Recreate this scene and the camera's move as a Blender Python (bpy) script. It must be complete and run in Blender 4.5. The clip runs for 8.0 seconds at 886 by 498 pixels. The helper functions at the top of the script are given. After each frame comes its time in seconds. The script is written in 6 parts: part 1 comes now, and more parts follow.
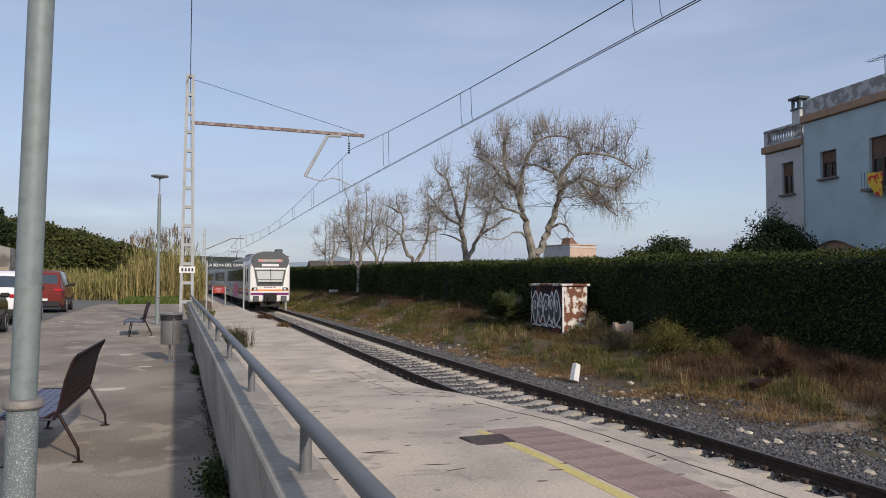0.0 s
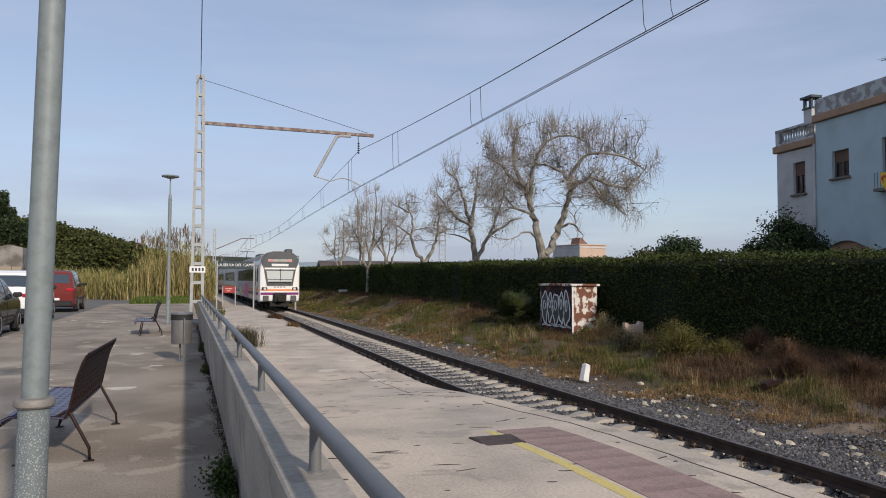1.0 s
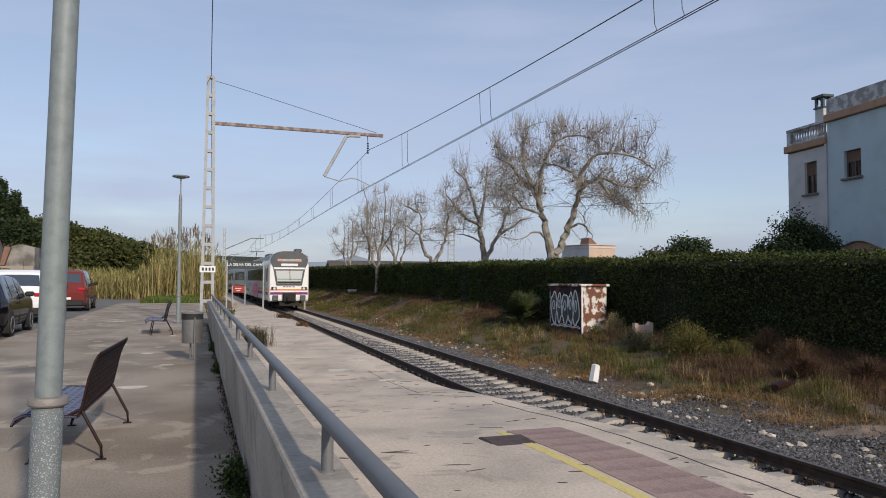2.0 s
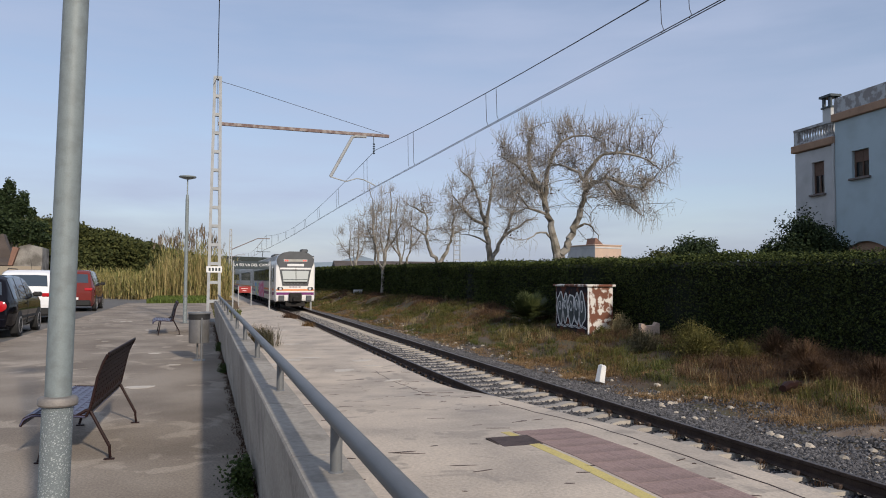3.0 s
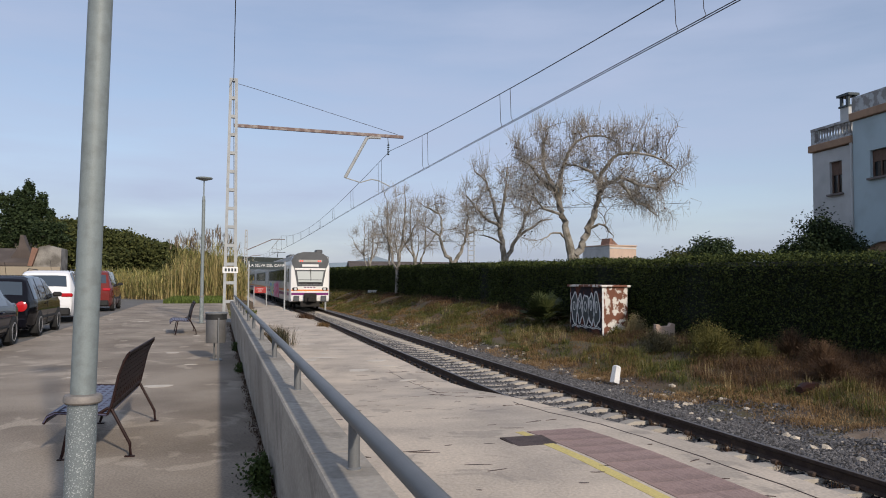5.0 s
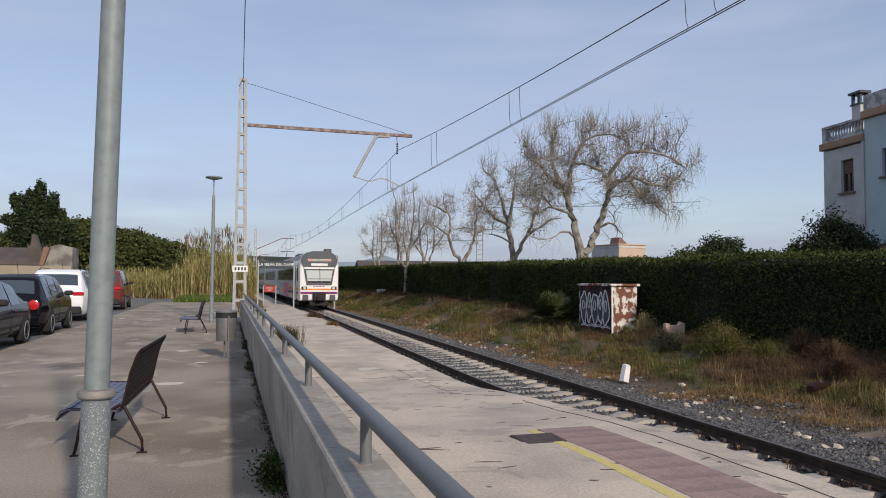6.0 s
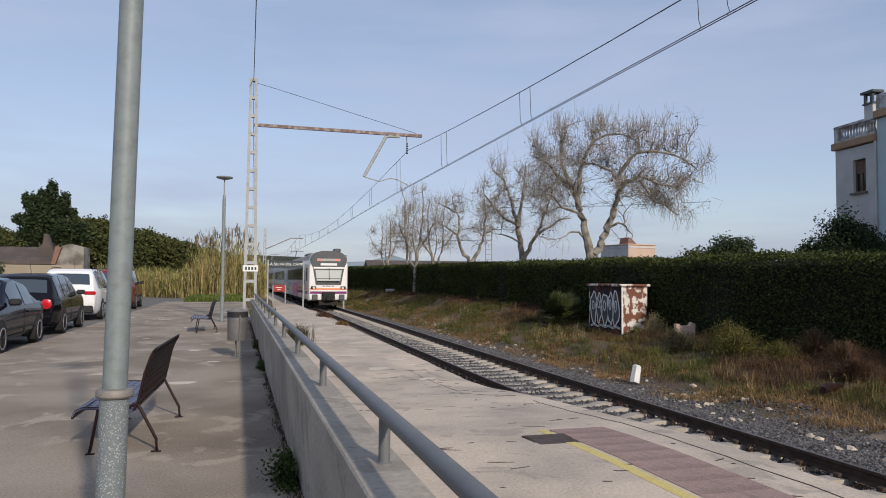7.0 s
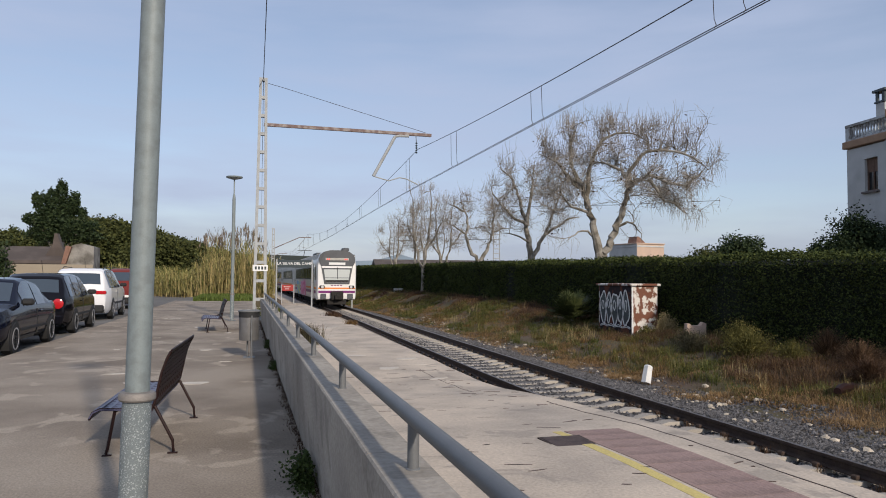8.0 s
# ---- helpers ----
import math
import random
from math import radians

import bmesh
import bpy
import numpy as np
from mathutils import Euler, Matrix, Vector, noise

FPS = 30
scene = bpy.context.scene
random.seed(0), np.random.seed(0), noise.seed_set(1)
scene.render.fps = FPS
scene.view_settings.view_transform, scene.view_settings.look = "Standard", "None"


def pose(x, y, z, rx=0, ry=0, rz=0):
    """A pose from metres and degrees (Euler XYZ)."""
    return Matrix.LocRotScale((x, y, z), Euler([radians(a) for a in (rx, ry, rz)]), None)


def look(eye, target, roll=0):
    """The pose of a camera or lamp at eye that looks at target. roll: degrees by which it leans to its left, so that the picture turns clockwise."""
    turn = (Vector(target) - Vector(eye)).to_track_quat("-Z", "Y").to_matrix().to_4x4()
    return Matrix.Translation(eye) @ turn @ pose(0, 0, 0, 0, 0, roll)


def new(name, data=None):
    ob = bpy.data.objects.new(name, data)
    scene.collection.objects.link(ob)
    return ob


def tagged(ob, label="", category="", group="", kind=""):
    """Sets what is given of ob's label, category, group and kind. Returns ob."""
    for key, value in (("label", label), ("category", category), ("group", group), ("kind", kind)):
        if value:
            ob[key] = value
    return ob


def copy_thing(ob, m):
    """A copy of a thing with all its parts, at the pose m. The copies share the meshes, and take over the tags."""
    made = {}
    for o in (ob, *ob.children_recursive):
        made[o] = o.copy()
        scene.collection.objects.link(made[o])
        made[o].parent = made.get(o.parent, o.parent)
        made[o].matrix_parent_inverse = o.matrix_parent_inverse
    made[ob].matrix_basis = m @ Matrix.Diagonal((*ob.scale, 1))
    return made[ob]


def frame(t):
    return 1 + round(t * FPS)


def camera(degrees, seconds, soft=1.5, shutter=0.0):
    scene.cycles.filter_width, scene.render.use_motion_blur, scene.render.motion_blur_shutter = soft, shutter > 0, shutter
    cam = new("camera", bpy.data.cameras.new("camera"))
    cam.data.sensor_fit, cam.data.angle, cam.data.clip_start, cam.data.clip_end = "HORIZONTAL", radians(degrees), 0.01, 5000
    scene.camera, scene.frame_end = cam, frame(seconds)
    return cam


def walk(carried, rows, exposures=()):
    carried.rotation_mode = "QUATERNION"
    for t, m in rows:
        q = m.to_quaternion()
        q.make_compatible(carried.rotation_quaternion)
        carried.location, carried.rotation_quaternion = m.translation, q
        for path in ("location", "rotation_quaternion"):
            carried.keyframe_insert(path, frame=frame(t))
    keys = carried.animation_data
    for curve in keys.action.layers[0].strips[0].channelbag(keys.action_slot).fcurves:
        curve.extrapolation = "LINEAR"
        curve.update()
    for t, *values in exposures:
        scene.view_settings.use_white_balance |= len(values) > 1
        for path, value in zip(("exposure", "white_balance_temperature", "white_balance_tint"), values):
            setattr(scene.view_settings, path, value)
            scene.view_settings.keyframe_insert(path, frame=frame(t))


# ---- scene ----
cam = camera(63.8, 8.0, 1.0)
PATH = [
    (0, (-0.000, 0.000, 2.149, 92.522, -0.105, -20.505)),
    (0.5, (0.002, 0.002, 2.147, 92.537, -0.148, -20.032)),
    (1, (0.002, 0.014, 2.147, 92.523, -0.166, -19.760)),
    (1.5, (-0.002, 0.019, 2.147, 92.514, -0.206, -19.370)),
    (3, (-0.018, 0.024, 2.149, 92.537, -0.267, -18.595)),
    (3.5, (-0.023, 0.015, 2.152, 92.539, -0.221, -18.335)),
    (4, (-0.028, -0.006, 2.155, 92.551, -0.216, -18.085)),
    (4.5, (-0.033, -0.021, 2.155, 92.572, -0.236, -17.790)),
    (6, (-0.050, -0.027, 2.135, 92.505, -0.292, -16.769)),
    (6.5, (-0.058, -0.019, 2.133, 92.492, -0.244, -16.419)),
    (7, (-0.085, -0.017, 2.138, 92.489, -0.390, -16.081)),
    (7.5, (-0.119, 0.008, 2.153, 92.464, -0.294, -15.749)),
    (8, (-0.152, 0.037, 2.154, 92.408, -0.382, -15.500)),
]
walk(cam, [(t, pose(*p)) for t, p in PATH], [(0.0, 0.1, 6850, 14), (8.0, 0.1, 6850, 14)])

# ---- light ----
SUN_EL, SUN_AZ = radians(27), radians(167.5)
world = bpy.data.worlds.new("sky")
scene.world = world
world.use_nodes = True
wn = world.node_tree
sky = wn.nodes.new("ShaderNodeTexSky")
sky.sky_type, sky.sun_disc = "NISHITA", False
sky.sun_elevation, sky.sun_rotation = SUN_EL, SUN_AZ
sky.air_density, sky.dust_density, sky.ozone_density = 1.0, 0.4, 2.0
# a thin veil of high cloud over the whole sky
veil, cloud, place, stretch, ramp = (wn.nodes.new("ShaderNode" + k) for k in ("Mix", "TexNoise", "TexCoord", "Mapping", "MapRange"))
veil.data_type = "RGBA"
stretch.inputs["Scale"].default_value = (1.0, 1.0, 6.0)
cloud.inputs["Scale"].default_value, cloud.inputs["Detail"].default_value = 2.4, 7
ramp.inputs[1].default_value, ramp.inputs[2].default_value, ramp.inputs[3].default_value, ramp.inputs[4].default_value = 0.32, 0.68, 0.42, 0.92
wn.links.new(place.outputs["Generated"], stretch.inputs["Vector"])
wn.links.new(stretch.outputs[0], cloud.inputs["Vector"])
wn.links.new(cloud.outputs["Fac"], ramp.inputs[0])
wn.links.new(ramp.outputs[0], veil.inputs["Factor"])
wn.links.new(sky.outputs[0], veil.inputs[6])
veil.inputs[7].default_value = (3.45, 4.25, 5.9, 1)
# a grey-blue bank of low cloud round the horizon
bank, part_z, low, edge_noise, fade, ragged = (wn.nodes.new("ShaderNode" + k) for k in ("Mix", "SeparateXYZ", "MapRange", "TexNoise", "Math", "MapRange"))
bank.data_type, fade.operation = "RGBA", "MULTIPLY"
low.interpolation_type = "SMOOTHSTEP"
low.inputs[1].default_value, low.inputs[2].default_value, low.inputs[3].default_value, low.inputs[4].default_value = 0.015, 0.15, 0.8, 0.0
edge_noise.inputs["Scale"].default_value, edge_noise.inputs["Detail"].default_value = 3.6, 8
ragged.inputs[1].default_value, ragged.inputs[2].default_value, ragged.inputs[3].default_value, ragged.inputs[4].default_value = 0.36, 0.60, 0.35, 1.0
wn.links.new(place.outputs["Generated"], part_z.inputs[0])
wn.links.new(part_z.outputs["Z"], low.inputs[0])
wn.links.new(stretch.outputs[0], edge_noise.inputs["Vector"])
wn.links.new(edge_noise.outputs["Fac"], ragged.inputs[0])
wn.links.new(low.outputs[0], fade.inputs[0])
wn.links.new(ragged.outputs[0], fade.inputs[1])
wn.links.new(fade.outputs[0], bank.inputs["Factor"])
wn.links.new(veil.outputs[2], bank.inputs[6])
bank.inputs[7].default_value = (2.9, 3.45, 4.4, 1)
wn.links.new(bank.outputs[2], wn.nodes["Background"].inputs[0])
wn.nodes["Background"].inputs[1].default_value = 0.12
sun = new("sun", bpy.data.lights.new("sun", "SUN"))
sun.data.energy, sun.data.angle, sun.data.color = 3.3, radians(2.2), (1.0, 0.93, 0.82)
sun_way = Vector((math.sin(SUN_AZ) * math.cos(SUN_EL), math.cos(SUN_AZ) * math.cos(SUN_EL), math.sin(SUN_EL)))
sun.matrix_world = look(sun_way * 60, (0, 0, 0))

# ---- materials ----
def mat(name, color, rough=0.8, metal=0.0, vary=0.15, scale=6.0, grain=60.0, bump=0.2, second=None, mix=(0.45, 0.65), piece=0.0, spec=0.4, coat=0.0, third=None):
    """A surface with large stains towards a second colour, fine grain and relief; piece varies it from object to object."""
    m = bpy.data.materials.new(name)
    m.use_nodes = True
    nt = m.node_tree
    b = nt.nodes["Principled BSDF"]
    b.inputs["Roughness"].default_value, b.inputs["Metallic"].default_value = rough, metal
    b.inputs["Specular IOR Level"].default_value = spec
    b.inputs["Coat Weight"].default_value = coat
    N, L = nt.nodes.new, nt.links.new
    co = N("ShaderNodeTexCoord")
    n1, n2 = N("ShaderNodeTexNoise"), N("ShaderNodeTexNoise")
    for n, s, dt in ((n1, scale, 5), (n2, grain, 4)):
        n.inputs["Scale"].default_value, n.inputs["Detail"].default_value = s, dt
        L(co.outputs["Object"], n.inputs["Vector"])
    ramp = N("ShaderNodeValToRGB")
    second = second or [c * (1 - 1.6 * vary) for c in color]
    ramp.color_ramp.elements[0].position, ramp.color_ramp.elements[1].position = mix
    ramp.color_ramp.elements[0].color, ramp.color_ramp.elements[1].color = (*color, 1), (*second, 1)
    L(n1.outputs["Fac"], ramp.inputs["Fac"])
    hsv = N("ShaderNodeHueSaturation")
    tone = ramp.outputs["Color"]
    if third:
        # worn patches of their own shape: colour, size, where they begin
        n3, r3, mx = N("ShaderNodeTexNoise"), N("ShaderNodeMapRange"), N("ShaderNodeMix")
        n3.inputs["Scale"].default_value, n3.inputs["Detail"].default_value, n3.inputs["Distortion"].default_value = third[1], 7, 0.6
        r3.inputs[1].default_value, r3.inputs[2].default_value = third[2], third[2] + 0.05
        r3.inputs[4].default_value = third[3]
        mx.data_type = "RGBA"
        L(co.outputs["Object"], n3.inputs["Vector"])
        L(n3.outputs["Fac"], r3.inputs[0])
        L(r3.outputs[0], mx.inputs["Factor"])
        L(tone, mx.inputs[6])
        mx.inputs[7].default_value = (*third[0], 1)
        tone = mx.outputs[2]
    L(tone, hsv.inputs["Color"])
    mr = N("ShaderNodeMapRange")
    mr.inputs[1].default_value, mr.inputs[2].default_value = 0.25, 0.75
    mr.inputs[3].default_value, mr.inputs[4].default_value = 1 - vary, 1 + vary
    L(n2.outputs["Fac"], mr.inputs[0])
    value = mr.outputs[0]
    if piece:
        oi, gi, add = N("ShaderNodeObjectInfo"), N("ShaderNodeNewGeometry"), N("ShaderNodeMath")
        L(oi.outputs["Random"], add.inputs[0])
        L(gi.outputs["Random Per Island"], add.inputs[1])
        frac, m2, mul = N("ShaderNodeMath"), N("ShaderNodeMapRange"), N("ShaderNodeMath")
        frac.operation, mul.operation = "FRACT", "MULTIPLY"
        L(add.outputs[0], frac.inputs[0])
        L(frac.outputs[0], m2.inputs[0])
        m2.inputs[3].default_value, m2.inputs[4].default_value = 1 - piece, 1 + piece
        L(m2.outputs[0], mul.inputs[0])
        L(value, mul.inputs[1])
        value = mul.outputs[0]
    L(value, hsv.inputs["Value"])
    L(hsv.outputs["Color"], b.inputs["Base Color"])
    if bump:
        bp = N("ShaderNodeBump")
        bp.inputs["Strength"].default_value, bp.inputs["Distance"].default_value = bump, 0.01
        L(n2.outputs["Fac"], bp.inputs["Height"])
        L(bp.outputs["Normal"], b.inputs["Normal"])
    return m


def leaf_mat(name, c1, c2, rough=0.6):
    """Foliage: the colour runs from leaf to leaf, and a little light comes through."""
    m = bpy.data.materials.new(name)
    m.use_nodes = True
    nt = m.node_tree
    b = nt.nodes["Principled BSDF"]
    gi, ramp = nt.nodes.new("ShaderNodeNewGeometry"), nt.nodes.new("ShaderNodeValToRGB")
    ramp.color_ramp.elements[0].color, ramp.color_ramp.elements[1].color = (*c1, 1), (*c2, 1)
    nt.links.new(gi.outputs["Random Per Island"], ramp.inputs["Fac"])
    nt.links.new(ramp.outputs["Color"], b.inputs["Base Color"])
    b.inputs["Roughness"].default_value = rough
    b.inputs["Specular IOR Level"].default_value = 0.12
    return m


def glass_mat(name, color, rough=0.05):
    m = bpy.data.materials.new(name)
    m.use_nodes = True
    b = m.node_tree.nodes["Principled BSDF"]
    b.inputs["Base Color"].default_value = (*color, 1)
    b.inputs["Roughness"].default_value = rough
    b.inputs["Specular IOR Level"].default_value = 0.7
    return m


def glow_mat(name, color, power):
    m = glass_mat(name, color, 0.3)
    b = m.node_tree.nodes["Principled BSDF"]
    b.inputs["Emission Color"].default_value = (*color, 1)
    b.inputs["Emission Strength"].default_value = power
    return m


CONCRETE = mat("plaza concrete", (0.32, 0.272, 0.218), 0.92, 0, 0.27, 0.6, 46, 0.7, (0.20, 0.165, 0.13), (0.36, 0.66), spec=0.2, third=((0.41, 0.35, 0.28), 1.3, 0.57, 0.65))
PLATFORM = mat("platform concrete", (0.55, 0.465, 0.37), 0.92, 0, 0.15, 0.9, 34, 0.6, (0.39, 0.335, 0.275), (0.40, 0.66), spec=0.2, third=((0.29, 0.255, 0.215), 2.2, 0.60, 0.6))
PATCH = mat("pale worn concrete", (0.55, 0.495, 0.42), 0.9, 0, 0.1, 3, 60, 0.3)
WALLMAT = mat("cast parapet concrete", (0.38, 0.345, 0.295), 0.9, 0, 0.16, 1.1, 30, 0.6, (0.27, 0.245, 0.21), (0.38, 0.68), spec=0.2, third=((0.22, 0.20, 0.17), 2.4, 0.57, 0.6))
ASPHALT = mat("old asphalt", (0.12, 0.115, 0.105), 0.92, 0, 0.2, 1.2, 90, 0.5, (0.16, 0.15, 0.135))
STEEL = mat("galvanised steel", (0.15, 0.155, 0.155), 0.5, 0.2, 0.07, 5, 120, 0.1, (0.135, 0.14, 0.14))
POLE_LOW = mat("flaking grey paint", (0.175, 0.205, 0.21), 0.6, 0.1, 0.2, 105, 220, 0.6, (0.42, 0.45, 0.45), (0.56, 0.63))
POLE_UP = mat("grey pole paint", (0.20, 0.235, 0.235), 0.55, 0.1, 0.08, 14, 120, 0.15, (0.17, 0.195, 0.195))
RING = mat("dull brown-grey ring", (0.22, 0.20, 0.18), 0.6, 0.2, 0.1, 12, 90, 0.2)
MASTMAT = mat("zinc mast steel", (0.34, 0.355, 0.355), 0.65, 0.0, 0.1, 5, 60, 0.1)
RUSTARM = mat("weathered brown arm", (0.16, 0.11, 0.10), 0.7, 0.3, 0.15, 6, 60, 0.2, (0.3, 0.27, 0.25))
WIRE = mat("copper wire", (0.06, 0.05, 0.05), 0.6, 0.5, 0.05, 3, 20, 0)
RAILMAT = mat("rusty rail web", (0.055, 0.036, 0.028), 0.75, 0.3, 0.25, 6, 60, 0.4, (0.08, 0.055, 0.04))
RAILTOP = mat("worn rail head", (0.22, 0.19, 0.17), 0.4, 0.8, 0.1, 8, 60, 0.05)
SLEEPER = mat("concrete sleeper", (0.36, 0.325, 0.275), 0.9, 0, 0.15, 5, 60, 0.4, (0.3, 0.27, 0.24), piece=0.12)
BALLAST = mat("ballast bed", (0.10, 0.097, 0.097), 0.95, 0, 0.4, 14, 45, 1.0, (0.08, 0.08, 0.08))
STONE = mat("ballast stone", (0.086, 0.083, 0.084), 0.9, 0, 0.15, 8, 60, 0.2, piece=0.75)
PALESTONE = mat("pale limestone", (0.44, 0.385, 0.31), 0.9, 0, 0.15, 8, 40, 0.4, piece=0.25)
REDTILE = mat("red tactile tile", (0.335, 0.235, 0.205), 0.9, 0, 0.2, 2, 60, 0.5, (0.26, 0.185, 0.16), piece=0.06, spec=0.2)
YELLOW = mat("worn yellow paint", (0.58, 0.47, 0.17), 0.8, 0, 0.15, 5, 50, 0.2, (0.50, 0.39, 0.14), (0.5, 0.75))
DARKPLATE = mat("rusted drain plate", (0.10, 0.07, 0.06), 0.7, 0.4, 0.2, 9, 60, 0.4)
SOIL = mat("dry verge soil", (0.10, 0.07, 0.048), 0.95, 0, 0.25, 0.7, 30, 0.8, (0.075, 0.065, 0.03), (0.42, 0.6))
SAND = mat("trodden sandy soil", (0.23, 0.175, 0.125), 0.95, 0, 0.2, 2.5, 40, 0.7, (0.15, 0.11, 0.08), (0.4, 0.62))
PAINT_BROWN = mat("dark brown bench paint", (0.022, 0.009, 0.008), 0.55, 0.0, 0.1, 6, 60, 0.1, spec=0.2)
SEATMAT = mat("blue-grey perforated seat", (0.07, 0.07, 0.12), 0.35, 0.0, 0.1, 6, 60, 0.1)
BINMAT = mat("stainless bin mesh", (0.24, 0.235, 0.23), 0.4, 0.6, 0.1, 5, 90, 0.2)
BARK = mat("pale plane bark", (0.27, 0.25, 0.215), 0.9, 0, 0.25, 2.2, 25, 0.6, (0.13, 0.115, 0.09), (0.42, 0.58))
TWIG = mat("grey-brown twig", (0.27, 0.24, 0.20), 0.9, 0, 0.15, 3, 25, 0.1)
WHITE = mat("white train paint", (0.78, 0.77, 0.74), 0.35, 0, 0.04, 0.5, 30, 0.03, (0.66, 0.64, 0.59), (0.45, 0.8), coat=0.3)
ROOFMAT = mat("grimy train roof", (0.44, 0.43, 0.39), 0.7, 0, 0.1, 1, 20, 0.1, (0.34, 0.32, 0.28))
DARKGREY = mat("dark grey train mask", (0.075, 0.08, 0.085), 0.45, 0, 0.08, 2, 30, 0.05)
UNDER = mat("grimy underframe", (0.03, 0.027, 0.024), 0.85, 0.2, 0.25, 4, 30, 0.4)
ORANGE = mat("orange stripe", (0.72, 0.22, 0.04), 0.4, 0, 0.04, 2, 30, 0)
PURPLE = mat("purple stripe", (0.16, 0.02, 0.13), 0.4, 0, 0.04, 2, 30, 0)
PINK = mat("pink spray paint", (0.70, 0.10, 0.25), 0.5, 0, 0.2, 2.2, 6, 0, (0.75, 0.40, 0.55), (0.45, 0.55))
SKYBLUE = mat("blue and yellow spray paint", (0.12, 0.38, 0.66), 0.5, 0, 0.1, 1.6, 6, 0, (0.68, 0.62, 0.12), (0.48, 0.54))
GLASS = glass_mat("dark window glass", (0.010, 0.012, 0.014), 0.08)
# the blue-grey base paints in some of the sky's reflection
CARGLASS = glass_mat("sky-tinted car glass", (0.040, 0.055, 0.070), 0.03)
CARGLASS.node_tree.nodes["Principled BSDF"].inputs["Specular IOR Level"].default_value = 1.0
CABGLASS = glass_mat("cab glass over pale blinds", (0.50, 0.53, 0.51), 0.12)
RED_LAMP = glow_mat("lit red tail lamp", (0.8, 0.06, 0.05), 0.35)
BLACK = mat("black rubber", (0.018, 0.018, 0.018), 0.7, 0, 0.1, 6, 60, 0.1)
ALLOY = mat("alloy rim", (0.55, 0.55, 0.56), 0.35, 0.35, 0.05, 6, 60, 0)
REDLENS = glass_mat("red lamp lens", (0.45, 0.015, 0.02), 0.15)
CLEARLENS = glass_mat("clear lamp lens", (0.55, 0.55, 0.55), 0.1)
PLATEMAT = mat("pale plate", (0.7, 0.7, 0.68), 0.5, 0, 0.03, 4, 30, 0)
HOUSE_BLUE = mat("pale blue render", (0.40, 0.50, 0.53), 0.9, 0, 0.06, 0.9, 25, 0.2, (0.34, 0.42, 0.44), (0.45, 0.75))
HOUSE_GREY = mat("grey-white render", (0.50, 0.51, 0.50), 0.9, 0, 0.07, 0.9, 25, 0.2, (0.40, 0.41, 0.40), (0.4, 0.7))
PEELED = mat("peeling parapet render", (0.44, 0.46, 0.46), 0.9, 0, 0.12, 2.2, 25, 0.3, (0.26, 0.25, 0.24), (0.46, 0.54))
CORNICE = mat("ochre cornice", (0.36, 0.23, 0.15), 0.85, 0, 0.1, 2, 25, 0.2)
SHUTTER = mat("brown wood shutter", (0.14, 0.085, 0.06), 0.7, 0, 0.15, 8, 40, 0.2)
SILL = mat("dark sill stone", (0.16, 0.14, 0.13), 0.8, 0, 0.1, 8, 40, 0.2)
CREAM = mat("cream old render", (0.30, 0.255, 0.19), 0.9, 0, 0.1, 0.8, 20, 0.2, (0.28, 0.235, 0.18), (0.4, 0.7))
PINKRENDER = mat("pinkish plaster", (0.52, 0.38, 0.29), 0.9, 0, 0.1, 0.8, 20, 0.2, (0.43, 0.33, 0.27), (0.4, 0.7))
BROWNROOF = mat("brown fibre roof", (0.075, 0.06, 0.052), 0.9, 0, 0.12, 1, 20, 0.3, (0.1, 0.08, 0.07))
GREYWALL = mat("grey block wall", (0.26, 0.245, 0.22), 0.9, 0, 0.15, 0.9, 15, 0.3, (0.12, 0.11, 0.095), (0.42, 0.6))
RUSTTILE = mat("rust-red clay", (0.22, 0.12, 0.085), 0.85, 0, 0.12, 3, 30, 0.2)
HUTMAT = mat("rusty white sheet", (0.60, 0.57, 0.52), 0.7, 0, 0.1, 3.4, 30, 0.3, (0.15, 0.055, 0.03), (0.45, 0.51))
HUTDARK = mat("dark spray-painted sheet", (0.03, 0.022, 0.025), 0.7, 0, 0.2, 2.4, 30, 0.3, (0.11, 0.04, 0.025), (0.52, 0.58), spec=0.1)
SPRAYWHITE = mat("white spray paint", (0.68, 0.68, 0.66), 0.7, 0, 0.08, 6, 30, 0)
SIGNDARK = mat("dark sign enamel", (0.035, 0.05, 0.055), 0.4, 0, 0.05, 2, 30, 0)
SIGNWHITE = mat("white lettering", (0.8, 0.8, 0.78), 0.5, 0, 0.03, 2, 30, 0)
SIGNRED = mat("red sign enamel", (0.34, 0.04, 0.035), 0.4, 0, 0.05, 2, 30, 0)
FLAG = mat("red and yellow cloth", (0.70, 0.45, 0.05), 0.8, 0, 0.05, 3, 30, 0, (0.5, 0.03, 0.03), (0.48, 0.52))
# the blue of distant haze is put into the hills' own colour
HILL = mat("far hills in painted haze", (0.20, 0.26, 0.32), 1.0, 0, 0.05, 0.002, 0.02, 0)
WOODFLOOR = mat("wood floor litter", (0.03, 0.035, 0.018), 1, 0, 0.2, 0.4, 3, 0.2)
HEDGE_LEAF = leaf_mat("hedge leaf", (0.016, 0.026, 0.010), (0.082, 0.10, 0.028), 0.85)
# near-black: the shade deep between the leaves is put into this colour
HEDGE_SHADE = mat("shade inside the hedge", (0.010, 0.014, 0.006), 1, 0, 0.3, 3, 20, 0.3)
PALM_LEAF = leaf_mat("fan palm leaf", (0.024, 0.034, 0.011), (0.066, 0.078, 0.028))
